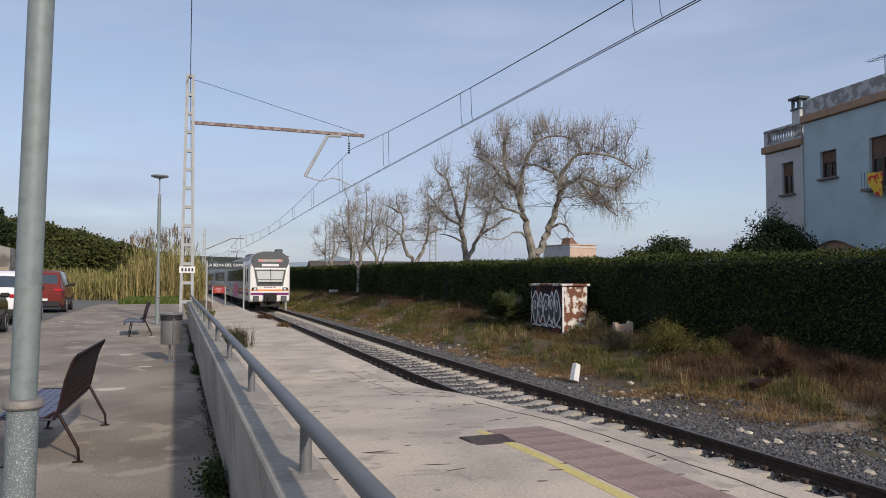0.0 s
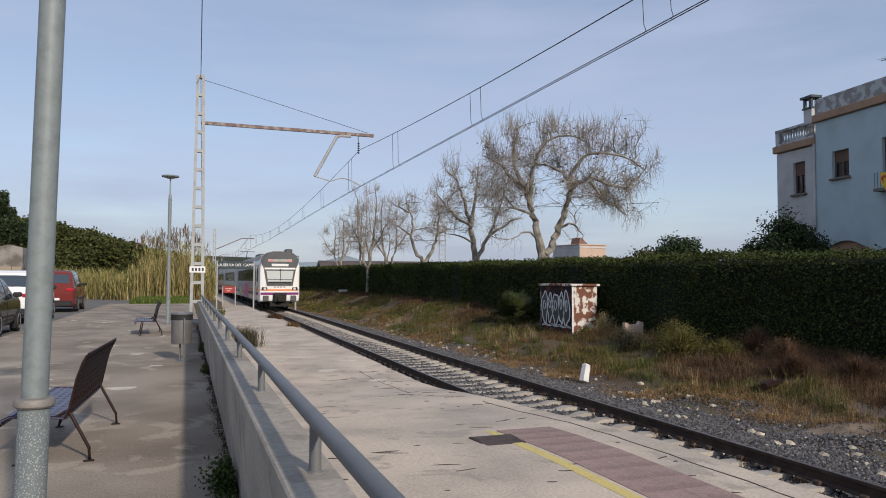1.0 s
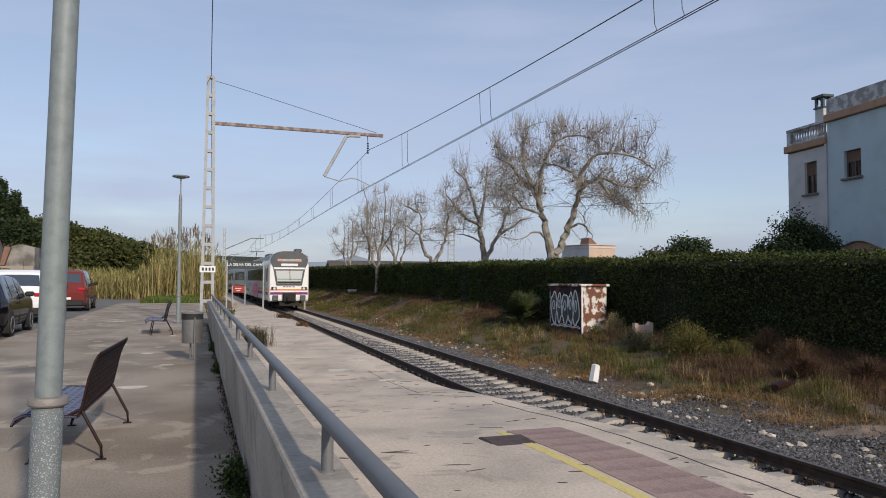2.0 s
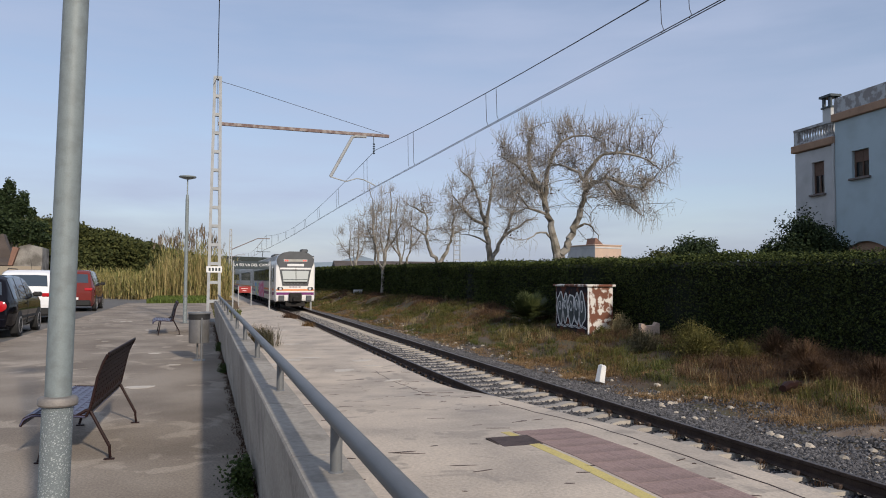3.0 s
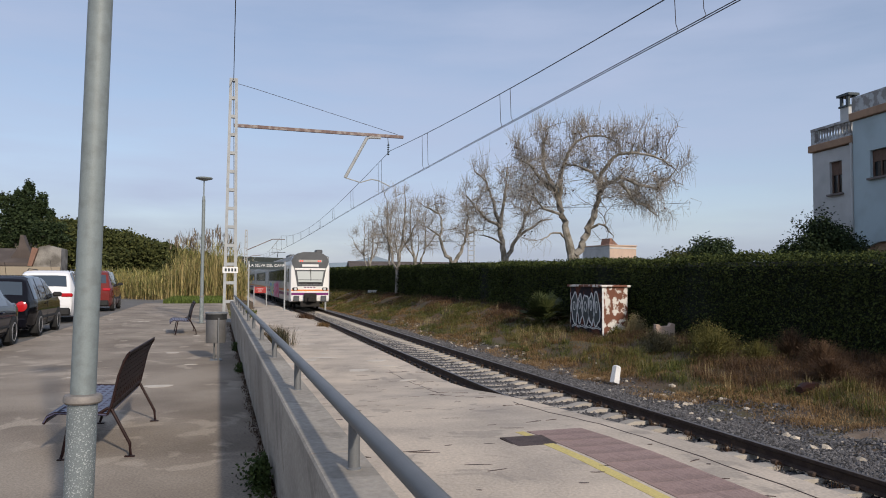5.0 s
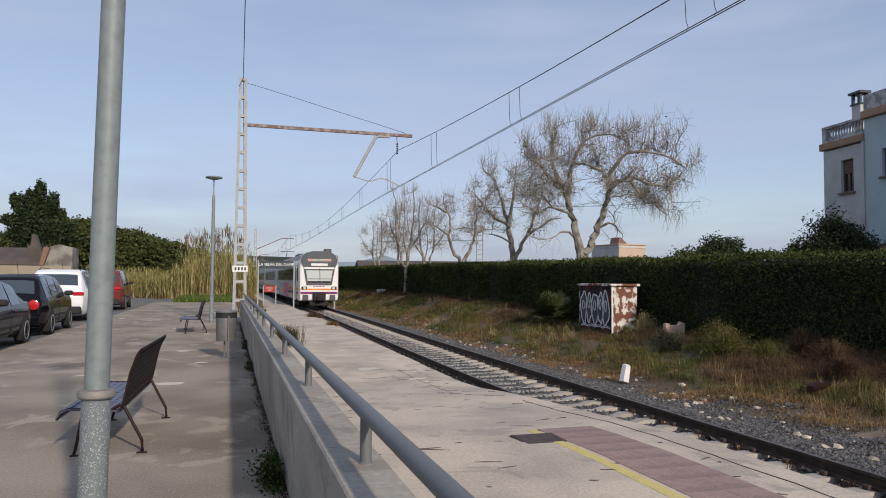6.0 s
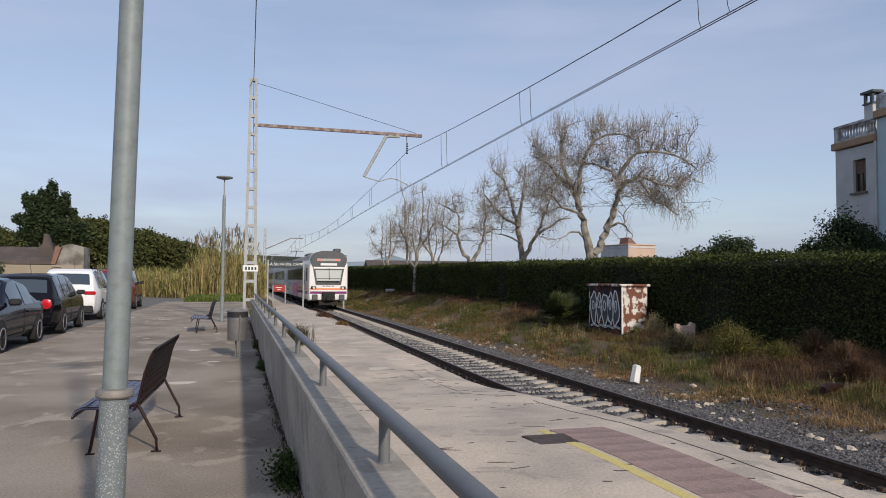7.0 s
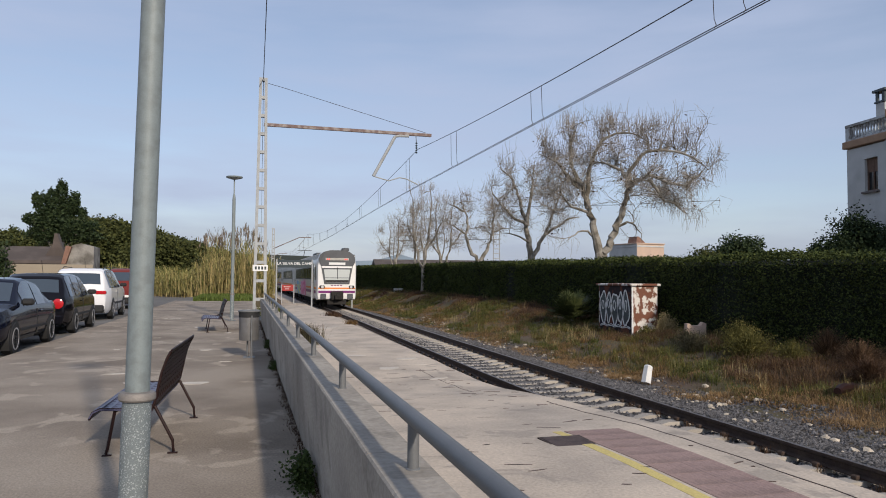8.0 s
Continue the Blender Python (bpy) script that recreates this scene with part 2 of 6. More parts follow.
OLIVE_WEED = leaf_mat("yellow-green weed", (0.045, 0.046, 0.014), (0.165, 0.145, 0.046), 0.85)
GREY_WEED = leaf_mat("grey-green scrub", (0.030, 0.030, 0.020), (0.085, 0.078, 0.048), 0.8)
RUST_GRASS = leaf_mat("rust-brown dead stalks", (0.050, 0.031, 0.019), (0.17, 0.105, 0.062), 0.9)
PALE_GRASS = leaf_mat("bleached grass", (0.20, 0.16, 0.08), (0.42, 0.34, 0.18), 0.85)
TREE_LEAF = leaf_mat("wood leaf", (0.022, 0.031, 0.011), (0.092, 0.098, 0.032), 0.8)
DARK_LEAF = leaf_mat("dark evergreen leaf", (0.016, 0.028, 0.014), (0.045, 0.065, 0.026))
GRASS_GREEN = leaf_mat("green grass", (0.024, 0.036, 0.009), (0.12, 0.125, 0.034))
GRASS_DRY = leaf_mat("dry grass", (0.05, 0.030, 0.014), (0.25, 0.155, 0.066))
GROUND_COVER = leaf_mat("tan dry ground cover", (0.15, 0.090, 0.042), (0.34, 0.225, 0.115), 0.9)
BRUSH = leaf_mat("dead brown brush", (0.032, 0.018, 0.011), (0.11, 0.064, 0.038))
LAWN = leaf_mat("fresh lawn grass", (0.045, 0.070, 0.014), (0.13, 0.17, 0.040))
REED_STEM = leaf_mat("straw reed stem", (0.22, 0.17, 0.065), (0.46, 0.36, 0.17))
REED_LEAF = leaf_mat("reed leaf", (0.08, 0.10, 0.028), (0.36, 0.30, 0.12))
REED_PLUME = leaf_mat("reed plume", (0.10, 0.08, 0.06), (0.24, 0.19, 0.14))


# ---- mesh tools ----
class Geo:
    """Vertices and faces of one mesh, with shapes to add to it."""

    def __init__(self):
        self.v, self.f = [], []

    def add(self, verts, faces):
        n = len(self.v)
        self.v += [tuple(p) for p in verts]
        self.f += [tuple(i + n for i in q) for q in faces]
        return self

    def box(self, x0, y0, z0, x1, y1, z1, bev=0.0, m=None):
        if bev <= 0:
            vs = [(x, y, z) for z in (z0, z1) for y in (y0, y1) for x in (x0, x1)]
            fs = [(0, 2, 3, 1), (4, 5, 7, 6), (0, 1, 5, 4), (2, 6, 7, 3), (0, 4, 6, 2), (1, 3, 7, 5)]
        else:
            b = min(bev, (x1 - x0) * 0.45, (y1 - y0) * 0.45, (z1 - z0) * 0.45)
            rings = []
            for z, i in ((z0, b), (z0 + b, 0), (z1 - b, 0), (z1, b)):
                rings.append([(x0 + b, y0 + i, z), (x1 - b, y0 + i, z), (x1 - i, y0 + b, z), (x1 - i, y1 - b, z),
                              (x1 - b, y1 - i, z), (x0 + b, y1 - i, z), (x0 + i, y1 - b, z), (x0 + i, y0 + b, z)])
            vs = [p for r in rings for p in r]
            fs = [tuple(range(7, -1, -1)), tuple(range(24, 32))]
            fs += [(k * 8 + i, k * 8 + (i + 1) % 8, k * 8 + 8 + (i + 1) % 8, k * 8 + 8 + i) for k in range(3) for i in range(8)]
        if m is not None:
            vs = [m @ Vector(p) for p in vs]
        return self.add(vs, fs)

    def loft(self, rings, close=True, caps=True):
        k = len(rings[0])
        vs = [p for r in rings for p in r]
        fs = []
        for j in range(len(rings) - 1):
            for i in range(k if close else k - 1):
                fs.append((j * k + i, j * k + (i + 1) % k, (j + 1) * k + (i + 1) % k, (j + 1) * k + i))
        if caps and close:
            fs += [tuple(range(k - 1, -1, -1)), tuple(range((len(rings) - 1) * k, len(rings) * k))]
        return self.add(vs, fs)

    def tube(self, pts, radii, n=8, caps=True):
        pts = [Vector(p) for p in pts]
        if not hasattr(radii, "__len__"):
            radii = [radii] * len(pts)
        rings = []
        for i, p in enumerate(pts):
            d = (pts[min(i + 1, len(pts) - 1)] - pts[max(i - 1, 0)]).normalized()
            s = d.cross((0, 0, 1)) if abs(d.z) < 0.95 else d.cross((0, 1, 0))
            s.normalize()
            u = s.cross(d)
            rings.append([p + (s * math.cos(a) + u * math.sin(a)) * radii[i] for a in (2 * math.pi * j / n for j in range(n))])
        return self.loft(rings, True, caps)

    def lathe(self, profile, n=20, at=(0, 0, 0)):
        x, y, z = at
        return self.loft([[(x + r * math.cos(a), y + r * math.sin(a), z + h) for a in (2 * math.pi * j / n for j in range(n))] for r, h in profile])

    def prism(self, poly, axis, a, b):
        """A closed outline pushed from a to b along an axis; its two numbers are the other two axes in order."""
        put = {"x": lambda p, c: (c, p[0], p[1]), "y": lambda p, c: (p[0], c, p[1]), "z": lambda p, c: (p[0], p[1], c)}[axis]
        return self.loft([[put(p, a) for p in poly], [put(p, b) for p in poly]])

    def mesh(self, name, material, smooth=35):
        me = bpy.data.meshes.new(name)
        me.from_pydata(self.v, [], self.f)
        bm = bmesh.new()
        bm.from_mesh(me)
        bmesh.ops.recalc_face_normals(bm, faces=bm.faces)
        bm.to_mesh(me)
        bm.free()
        if smooth:
            me.polygons.foreach_set("use_smooth", [True] * len(me.polygons))
            me.set_sharp_from_angle(angle=radians(smooth))
        me.materials.append(material)
        return me


def part(name, geo, material, parent=None, label="", smooth=35, kind=""):
    ob = new(name, geo.mesh(name, material, smooth) if isinstance(geo, Geo) else geo)
    ob.parent = parent
    return tagged(ob, label, kind=kind)


def thing(name, label, category, at=(0, 0, 0), turn=0.0, group="", kind=""):
    ob = new(name)
    ob.matrix_world = pose(*at, 0, 0, turn)
    ob.empty_display_size = 0.2
    return tagged(ob, label, category, group, kind)


def sheet(name, verts, faces, material):
    """A big mesh from arrays, as it is."""
    me = bpy.data.meshes.new(name)
    me.from_pydata(verts.tolist() if hasattr(verts, "tolist") else verts, [], faces.tolist() if hasattr(faces, "tolist") else faces)
    me.materials.append(material)
    return me


def leaves(name, centres, size, material, rng, flat=0.35, long=1.6):
    """Small folded leaves, one at each centre, turned at random."""
    n = len(centres)
    d = rng.normal(size=(n, 3)); d[:, 2] *= flat
    d /= np.linalg.norm(d, axis=1)[:, None]
    s = np.cross(d, rng.normal(size=(n, 3))); s /= np.linalg.norm(s, axis=1)[:, None]
    k = (size * rng.uniform(0.6, 1.3, n))[:, None]
    a, b = d * k * long / 2, s * k / 2
    v = np.stack([centres - a, centres + b, centres + a, centres - b], 1).reshape(-1, 3)
    f = np.arange(4 * n).reshape(n, 4)
    return sheet(name, v, f, material)


def blades(name, roots, heights, widths, material, rng, lean=0.5):
    """Grass blades: two bent pieces each, from the root to a point."""
    n = len(roots)
    ang = rng.uniform(0, 2 * np.pi, n)
    out = np.stack([np.cos(ang), np.sin(ang), np.zeros(n)], 1)
    side = np.stack([-np.sin(ang), np.cos(ang), np.zeros(n)], 1) * (widths / 2)[:, None]
    h = heights[:, None]
    ln = (rng.uniform(0.1, 1.0, n) * lean)[:, None]
    up = np.array([[0, 0, 1.0]])
    mid = roots + up * h * 0.6 + out * h * ln * 0.35
    tip = roots + up * h * (1 - 0.25 * ln) + out * h * ln
    v = np.stack([roots - side, roots + side, mid + side * 0.8, mid - side * 0.8, tip], 1).reshape(-1, 3)
    i = np.arange(n)[:, None] * 5
    f4 = (i + np.array([[0, 1, 2, 3]])).tolist()
    f3 = (i + np.array([[3, 2, 4]])).tolist()
    return sheet(name, v.tolist(), f4 + f3, material)


def crown(blobs, per, rng):
    """Leaf centres on the outer parts of uneven lumps (x, y, z, rx, rz)."""
    out = []
    for x, y, z, r, rz in blobs:
        n = int(per * r * rz)
        d = rng.normal(size=(n, 3)); d /= np.linalg.norm(d, axis=1)[:, None]
        k = rng.uniform(0.35, 1.0, n) ** 0.6 * (1 + 0.22 * rng.random(n) ** 4)
        k *= 1 + 0.16 * np.sin(5 * d[:, 0] + x) * np.cos(4 * d[:, 2] + y) + 0.12 * np.sin(11 * d[:, 0] + 9 * d[:, 2] + y)
        out.append(np.array([x, y, z]) + d * k[:, None] * np.array([r, r, rz]))
    return np.concatenate(out)


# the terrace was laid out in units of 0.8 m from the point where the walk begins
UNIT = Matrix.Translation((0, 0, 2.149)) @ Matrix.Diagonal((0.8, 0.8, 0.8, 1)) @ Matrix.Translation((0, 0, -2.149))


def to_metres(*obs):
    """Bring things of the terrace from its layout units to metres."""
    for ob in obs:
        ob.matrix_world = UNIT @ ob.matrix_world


def smooth01(a, b, v):
    t = np.clip((np.asarray(v, float) - a) / (b - a), 0, 1)
    return t * t * (3 - 2 * t)


def track_x(y):
    return 6.03 + 0.34 * float(smooth01(8, 46, y))


PLAT_Y = [-14, 5.6, 6.4, 7.2, 8.3, 9.8, 10.9, 12.1, 13.7, 18, 60, 110]
PLAT_Z = [0.62, 0.61, 0.585, 0.545, 0.47, 0.39, 0.31, 0.20, 0.14, 0.17, 0.17, 0.17]


def plat_z(y):
    return float(np.interp(y, PLAT_Y, PLAT_Z))


def ground_z(x, y):
    """The height of the natural ground beside the platform and the verge."""
    x = np.where(x < 4.2, x - 1.9 * smooth01(49, 50.5, y), x)
    z = np.interp(x, [-60, -5.6, 0.36, 0.42, 4.2, 9.4, 10.8, 14.0, 17.0, 60], [0.59, 0.59, 0.59, -0.4, -0.5, -0.36, -0.14, 0.22, 0.38, 0.4])
    z = z + 0.62 * smooth01(11.2, 14.8, x) * smooth01(22, 42, y) * (1 - smooth01(100, 140, y)) * (x < 19)
    far = smooth01(95, 130, y) * (x < 4)
    return z * (1 - far) + 0.25 * far

# ---- setting ----
rng = np.random.default_rng(5)
gx = np.concatenate([[-3000, -800, -200, -60, -25, -14, -5.6], [-4.0, -2.8, -1.6, -0.4, 0.2, 0.36, 0.42, 0.8, 1.4, 2.0, 2.26, 2.32, 2.6, 3.2, 4.4, 5.6, 6.8, 8.0], np.arange(8.4, 18, 0.4), [20, 25, 40, 90, 250, 800, 3000]])
gy = np.concatenate([[-600, -120, -40, -15, -5], np.arange(0, 62, 0.6), np.arange(64, 120, 4), [150, 220, 400, 900, 2000, 3500]])
GX, GY = np.meshgrid(gx, gy)
GZ = ground_z(GX, GY)
verge = smooth01(9.0, 10.0, GX) * (1 - smooth01(17.5, 19, GX))
GZ = GZ + verge * (0.09 * np.sin(GX * 1.7 + GY * 0.6) * np.cos(GY * 1.1 - GX) + 0.05 * np.sin(GX * 4.1) * np.sin(GY * 3.3))
nx = len(gx)
gi = np.arange(len(gy) - 1)[:, None] * nx + np.arange(nx - 1)[None, :]
gf = np.stack([gi, gi + 1, gi + nx + 1, gi + nx], -1).reshape(-1, 4)
gm = sheet("ground", np.stack([GX, GY, GZ], -1).reshape(-1, 3), gf, SOIL)
gm.polygons.foreach_set("use_smooth", [True] * len(gm.polygons))
tagged(new("ground", gm), "dry brown verge soil with patches of green", "ground", kind="structure")

# car park: concrete terrace, kerb and road
plaza = tagged(new("pavement", Geo().box(-5.25, -12, 0.0, 0.50, 58, 0.35).mesh("pavement", CONCRETE)), "stained old concrete terrace beside the platform wall", "pavement", kind="structure")
kerb = thing("kerb", "low concrete kerb along the parked cars", "kerb", kind="structure")
for k in range(52):
    y = -12 + k * 1.36
    part("kerb_stone", Geo().box(-5.40, y, 0.02, -5.252, y + 1.345, 0.352 - 0.004 * (k % 3), 0.012), CONCRETE, kerb)
roadway = tagged(new("road", Geo().box(-15, -12, -0.1, -5.405, 96, 0.235).box(-5.40, 58.01, -0.1, 0.45, 72, 0.30).mesh("road", ASPHALT)), "worn grey asphalt of the parking lane", "road", kind="structure")
patches = thing("repair_patches", "pale mortar patches on the concrete terrace", "patch", kind="structure")
for k in range(18):
    x, y = rng.uniform(-5, -0.4), rng.uniform(5, 40)
    a, b = rng.uniform(0.06, 0.24), rng.uniform(0.06, 0.2)
    ph = rng.uniform(0, 6)
    ring = [(x + a * math.cos(t) * (1 + 0.25 * math.sin(3 * t + ph)), y + b * math.sin(t) * (1 + 0.2 * math.cos(2 * t + ph))) for t in np.linspace(0, 2 * math.pi, 14)[:-1]]
    part("patch", Geo().prism(ring, "z", 0.346, 0.354), PATCH, patches)
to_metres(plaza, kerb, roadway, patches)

# platform: a slab that ramps down beyond the tactile paving
ys = sorted(set(list(np.arange(-14, 20, 0.7)) + PLAT_Y[1:-3] + [30, 45, 49.9, 50.1, 60, 80, 110]))
g = Geo()
rings = []
for y in ys:
    z = plat_z(y)
    e = 4.38 + 0.015 * math.sin(y * 2.3)
    left = 0.41 if y < 50 else 2.35
    rings.append([(left, y, z), (2.5, y, z + 0.006), (e - 0.03, y, z), (e, y, z - 0.03), (e, y, z - 0.14), (e - 0.08, y, z - 0.15), (e - 0.08, y, -0.5), (left, y, -0.5)])
g.loft(rings)
platform = tagged(new("platform", g.mesh("platform", PLATFORM, 30)), "worn cracked concrete platform that ramps down", "platform", kind="structure")
marks = thing("platform_marks", "pale patches and dark cracks on the platform", "marks", kind="structure")
for k in range(130):
    x, y = rng.uniform(1.0, 4.2), rng.uniform(11, 30) if k < 26 else 3.5 + 12 * rng.random() ** 0.8
    a, b = rng.uniform(0.1, 0.36), rng.uniform(0.06, 0.25)
    if k >= 26 or 9 < y < 13.5:
        a, b = rng.uniform(0.015, 0.13), 0.005 + 0.010 * rng.random()
    z = min(plat_z(y - b), plat_z(y + b), plat_z(y))
    slope = (plat_z(y + 0.1) - plat_z(y - 0.1)) / 0.2
    wob = rng.uniform(-0.35, 0.35)
    ring = []
    spin = rng.uniform(-0.5, 0.5)
    for t in np.linspace(0, 2 * math.pi, 12)[:-1]:
        px_, py_ = a * math.cos(t) * (1 + 0.2 * math.sin(4 * t + k)), b * math.sin(t) * (1 + 0.3 * math.cos(3 * t + k)) + wob * a * math.cos(t) * 0.3
        ring.append((x + px_ * math.cos(spin) - py_ * math.sin(spin), y + px_ * math.sin(spin) + py_ * math.cos(spin)))
    lo = [(p[0], p[1], plat_z(p[1]) - 0.004) for p in ring]
    hi = [(p[0], p[1], plat_z(p[1]) + 0.007) for p in ring]
    part("mark", Geo().loft([lo, hi]), PATCH if b > 0.04 else DARKPLATE, marks)

for x0, y0, y1, ph in ((4.06, 3.2, 9.6, 0.3), (3.6, 11.6, 15.5, 2.0)):
    line = []
    for y in np.linspace(y0, y1, 22):
        x = x0 + 0.02 * math.sin(y * 1.9 + ph) + 0.012 * math.sin(y * 7.3 + ph)
        wd = 0.0025 + 0.004 * abs(math.sin(y * 3.7 + ph))
        line.append([(x - wd, y, plat_z(y) - 0.004), (x + wd, y, plat_z(y) - 0.004), (x + wd, y, plat_z(y) + 0.006), (x - wd, y, plat_z(y) + 0.006)])
    part("crack", Geo().loft(line), DARKPLATE, marks)

tact = thing("tactile_paving", "faded red ribbed tactile tiles edged by yellow", "paving", kind="structure")
tile = Geo().box(-0.159, -0.159, -0.03, 0.159, 0.159, 0.006, 0.0015)
for k in range(7):
    xx = -0.132 + k * 0.044
    tile.box(xx - 0.012, -0.157, 0.004, xx + 0.012, 0.157, 0.0068, 0.0008)
tile_mesh = tile.mesh("tile", REDTILE)
for j in range(2):
    for k in range(26):
        y = 6.81 - k * 0.32
        ob = part("tile", tile_mesh, None, tact)
        ob.matrix_world = pose(3.262 + j * 0.32, y, plat_z(y) + 0.003, math.degrees(math.atan((plat_z(y + 0.1) - plat_z(y - 0.1)) / 0.2)), 0, 0)
g = Geo()
yy = list(np.arange(-6, 6.3, 0.5)) + [6.3]
g.loft([[(2.95, y, plat_z(y) - 0.01), (3.06, y, plat_z(y) - 0.01), (3.06, y, plat_z(y) + 0.007), (2.95, y, plat_z(y) + 0.007)] for y in yy])
g.loft([[(2.97, y, plat_z(y) - 0.01), (3.07, y, plat_z(y) - 0.01), (3.07, y, plat_z(y) + 0.007), (2.97, y, plat_z(y) + 0.007)] for y in (6.66, 6.98)])
part("yellow_line", g, YELLOW, tact, "worn yellow painted line")
drain = thing("drain_cover", "rusted steel drain cover set in the platform", "drain cover", (2.895, 6.43, plat_z(6.45)), 0)
part("plate", Geo().box(-0.21, -0.2, -0.03, 0.20, 0.2, 0.014, 0.004), DARKPLATE, drain)
part("frame", Geo().box(-0.23, -0.22, -0.03, 0.22, -0.203, 0.010).box(-0.23, 0.203, -0.03, 0.22, 0.22, 0.010).box(-0.23, -0.2, -0.03, -0.213, 0.2, 0.010).box(0.203, -0.2, -0.03, 0.22, 0.2, 0.010), RAILMAT, drain)

# parapet wall with a low tubular rail
wall = thing("wall_parapet", "smooth grey cast concrete parapet wall", "wall", kind="structure")
for k in range(14):
    y0, y1 = -4 + k * 2.5, -4 + (k + 1) * 2.5 - 0.008
    part("wall_panel", Geo().prism([(0.455, -1.2), (0.64, -1.2), (0.64, 1.302), (0.63, 1.31), (0.396, 1.31), (0.386, 1.300), (0.446, 0.34)], "y", y0, min(y1, 29.4)), WALLMAT, wall)
rail = thing("handrail", "low galvanised tube rail on short posts along the parapet", "handrail")
part("tube", Geo().tube([(0.543, y, 1.535) for y in np.linspace(-3, 29.3, 26)], 0.036, 14), STEEL, rail)
post = Geo().tube([(0, 0, 1.305), (0, 0, 1.515)], 0.027, 14).lathe([(0.027, 1.306), (0.034, 1.308), (0.033, 1.313), (0.027, 1.318)], 14).mesh("post", STEEL)
for k in range(13):
    ob = part("post", post, None, rail)
    ob.location = (0.543, -1.635 + 2.40 * k, 0)
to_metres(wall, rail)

# ---- track ----
track = thing("railway_track", "single broad-gauge track on grey ballast", "track", kind="structure")
prof = [(-0.035, 0.0), (0.035, 0.0), (0.036, -0.035), (0.012, -0.05), (0.010, -0.125), (0.07, -0.145), (0.07, -0.158), (-0.07, -0.158), (-0.07, -0.145), (-0.010, -0.125), (-0.012, -0.05), (-0.036, -0.035)]
ty = list(np.arange(-12, 60, 2.0)) + [70, 90, 130, 200]
for s in (-1, 1):
    r = part("rail", Geo().loft([[(track_x(y) + s * 0.87 + a, y, b) for a, b in prof] for y in ty]), RAILMAT, track, "rust-brown running rail")
    part("rail_head", Geo().loft([[(track_x(y) + s * 0.87 + a, y, b) for a, b in ((-0.026, 0.001), (0.026, 0.001), (0.026, 0.003), (-0.026, 0.003))] for y in ty]), RAILTOP, r, "bright worn running surface")
sl = Geo()
sl.loft([[(x, -0.13, -0.40), (x, 0.13, -0.40), (x, 0.105, h), (x, -0.105, h)] for x, h in ((-1.3, -0.185), (-0.55, -0.165), (-0.35, -0.215), (0.35, -0.215), (0.55, -0.165), (1.3, -0.185))])
sleeper_mesh = sl.mesh("sleeper", SLEEPER)
cl = Geo()
for s in (-0.87, 0.87):
    for o in (-0.1, 0.1):
        cl.box(s + o - 0.035, -0.05, -0.17, s + o + 0.035, 0.05, -0.115, 0.012)
clip_mesh = cl.mesh("clip", RAILMAT)
for k in range(130):
    y = -3.3 + 0.6 * k
    ob = part("sleeper", sleeper_mesh, None, track)
    ob.location = (track_x(y), y, 0)
    c = part("clips", clip_mesh, None, ob)
bed = Geo()
bed.loft([[(track_x(y) + a, y, b) for a, b in ((-1.9, -0.23), (1.75, -0.23), (2.9, -0.40), (3.6, -0.5), (-1.9, -0.5))] for y in ty])
part("ballast_bed", bed, BALLAST, track, "grey crushed-stone ballast")


def on_ground(x, y):
    z = ground_z(x, y) + smooth01(9.0, 10.0, x) * (0.09 * np.sin(x * 1.7 + y * 0.6) * np.cos(y * 1.1 - x) + 0.05 * np.sin(x * 4.1) * np.sin(y * 3.3))
    return np.stack([x, y, z - 0.02], 1)


def stones(name, pts, sizes, material, rngs, lumpy=False):
    """Loose stones: squashed eight-sided lumps, or rounder ones of twenty sides."""
    base = np.array([[1, 0, 0], [0, 1, 0], [-1, 0, 0], [0, -1, 0], [0, 0, 1], [0, 0, -1]], float)
    tri = np.array([[0, 1, 4], [1, 2, 4], [2, 3, 4], [3, 0, 4], [1, 0, 5], [2, 1, 5], [3, 2, 5], [0, 3, 5]])
    if lumpy:
        g = (1 + 5 ** 0.5) / 2
        base = np.array([[-1, g, 0], [1, g, 0], [-1, -g, 0], [1, -g, 0], [0, -1, g], [0, 1, g], [0, -1, -g], [0, 1, -g], [g, 0, -1], [g, 0, 1], [-g, 0, -1], [-g, 0, 1]]) / 1.9
        near = [[j for j in range(12) if 0 < np.linalg.norm(base[i] - base[j]) < 1.2] for i in range(12)]
        tri = [(i, j, k) for i in range(12) for j in near[i] for k in near[i] if i < j < k and k in near[j]]
        tri = np.array([q if np.dot(np.cross(base[q[1]] - base[q[0]], base[q[2]] - base[q[0]]), base[q[0]]) > 0 else (q[0], q[2], q[1]) for q in tri])
    n, m = len(pts), len(base)
    v = base[None] * rngs.uniform(0.6, 1.25, (n, m, 1)) * sizes[:, None, None] * np.array([1, 0.8, 0.62])
    a = rngs.uniform(0, 6.28, n)
    c, s = np.cos(a)[:, None], np.sin(a)[:, None]
    v = np.stack([v[..., 0] * c - v[..., 1] * s, v[..., 0] * s + v[..., 1] * c, v[..., 2]], -1) + pts[:, None]
    f = (np.arange(n)[:, None, None] * m + tri[None]).reshape(-1, 3)
    return sheet(name, v.reshape(-1, 3), f, material)


def ballast_top(d):
    return np.interp(d, [-1.9, 1.75, 2.9, 3.6], [-0.23, -0.23, -0.40, -0.45])


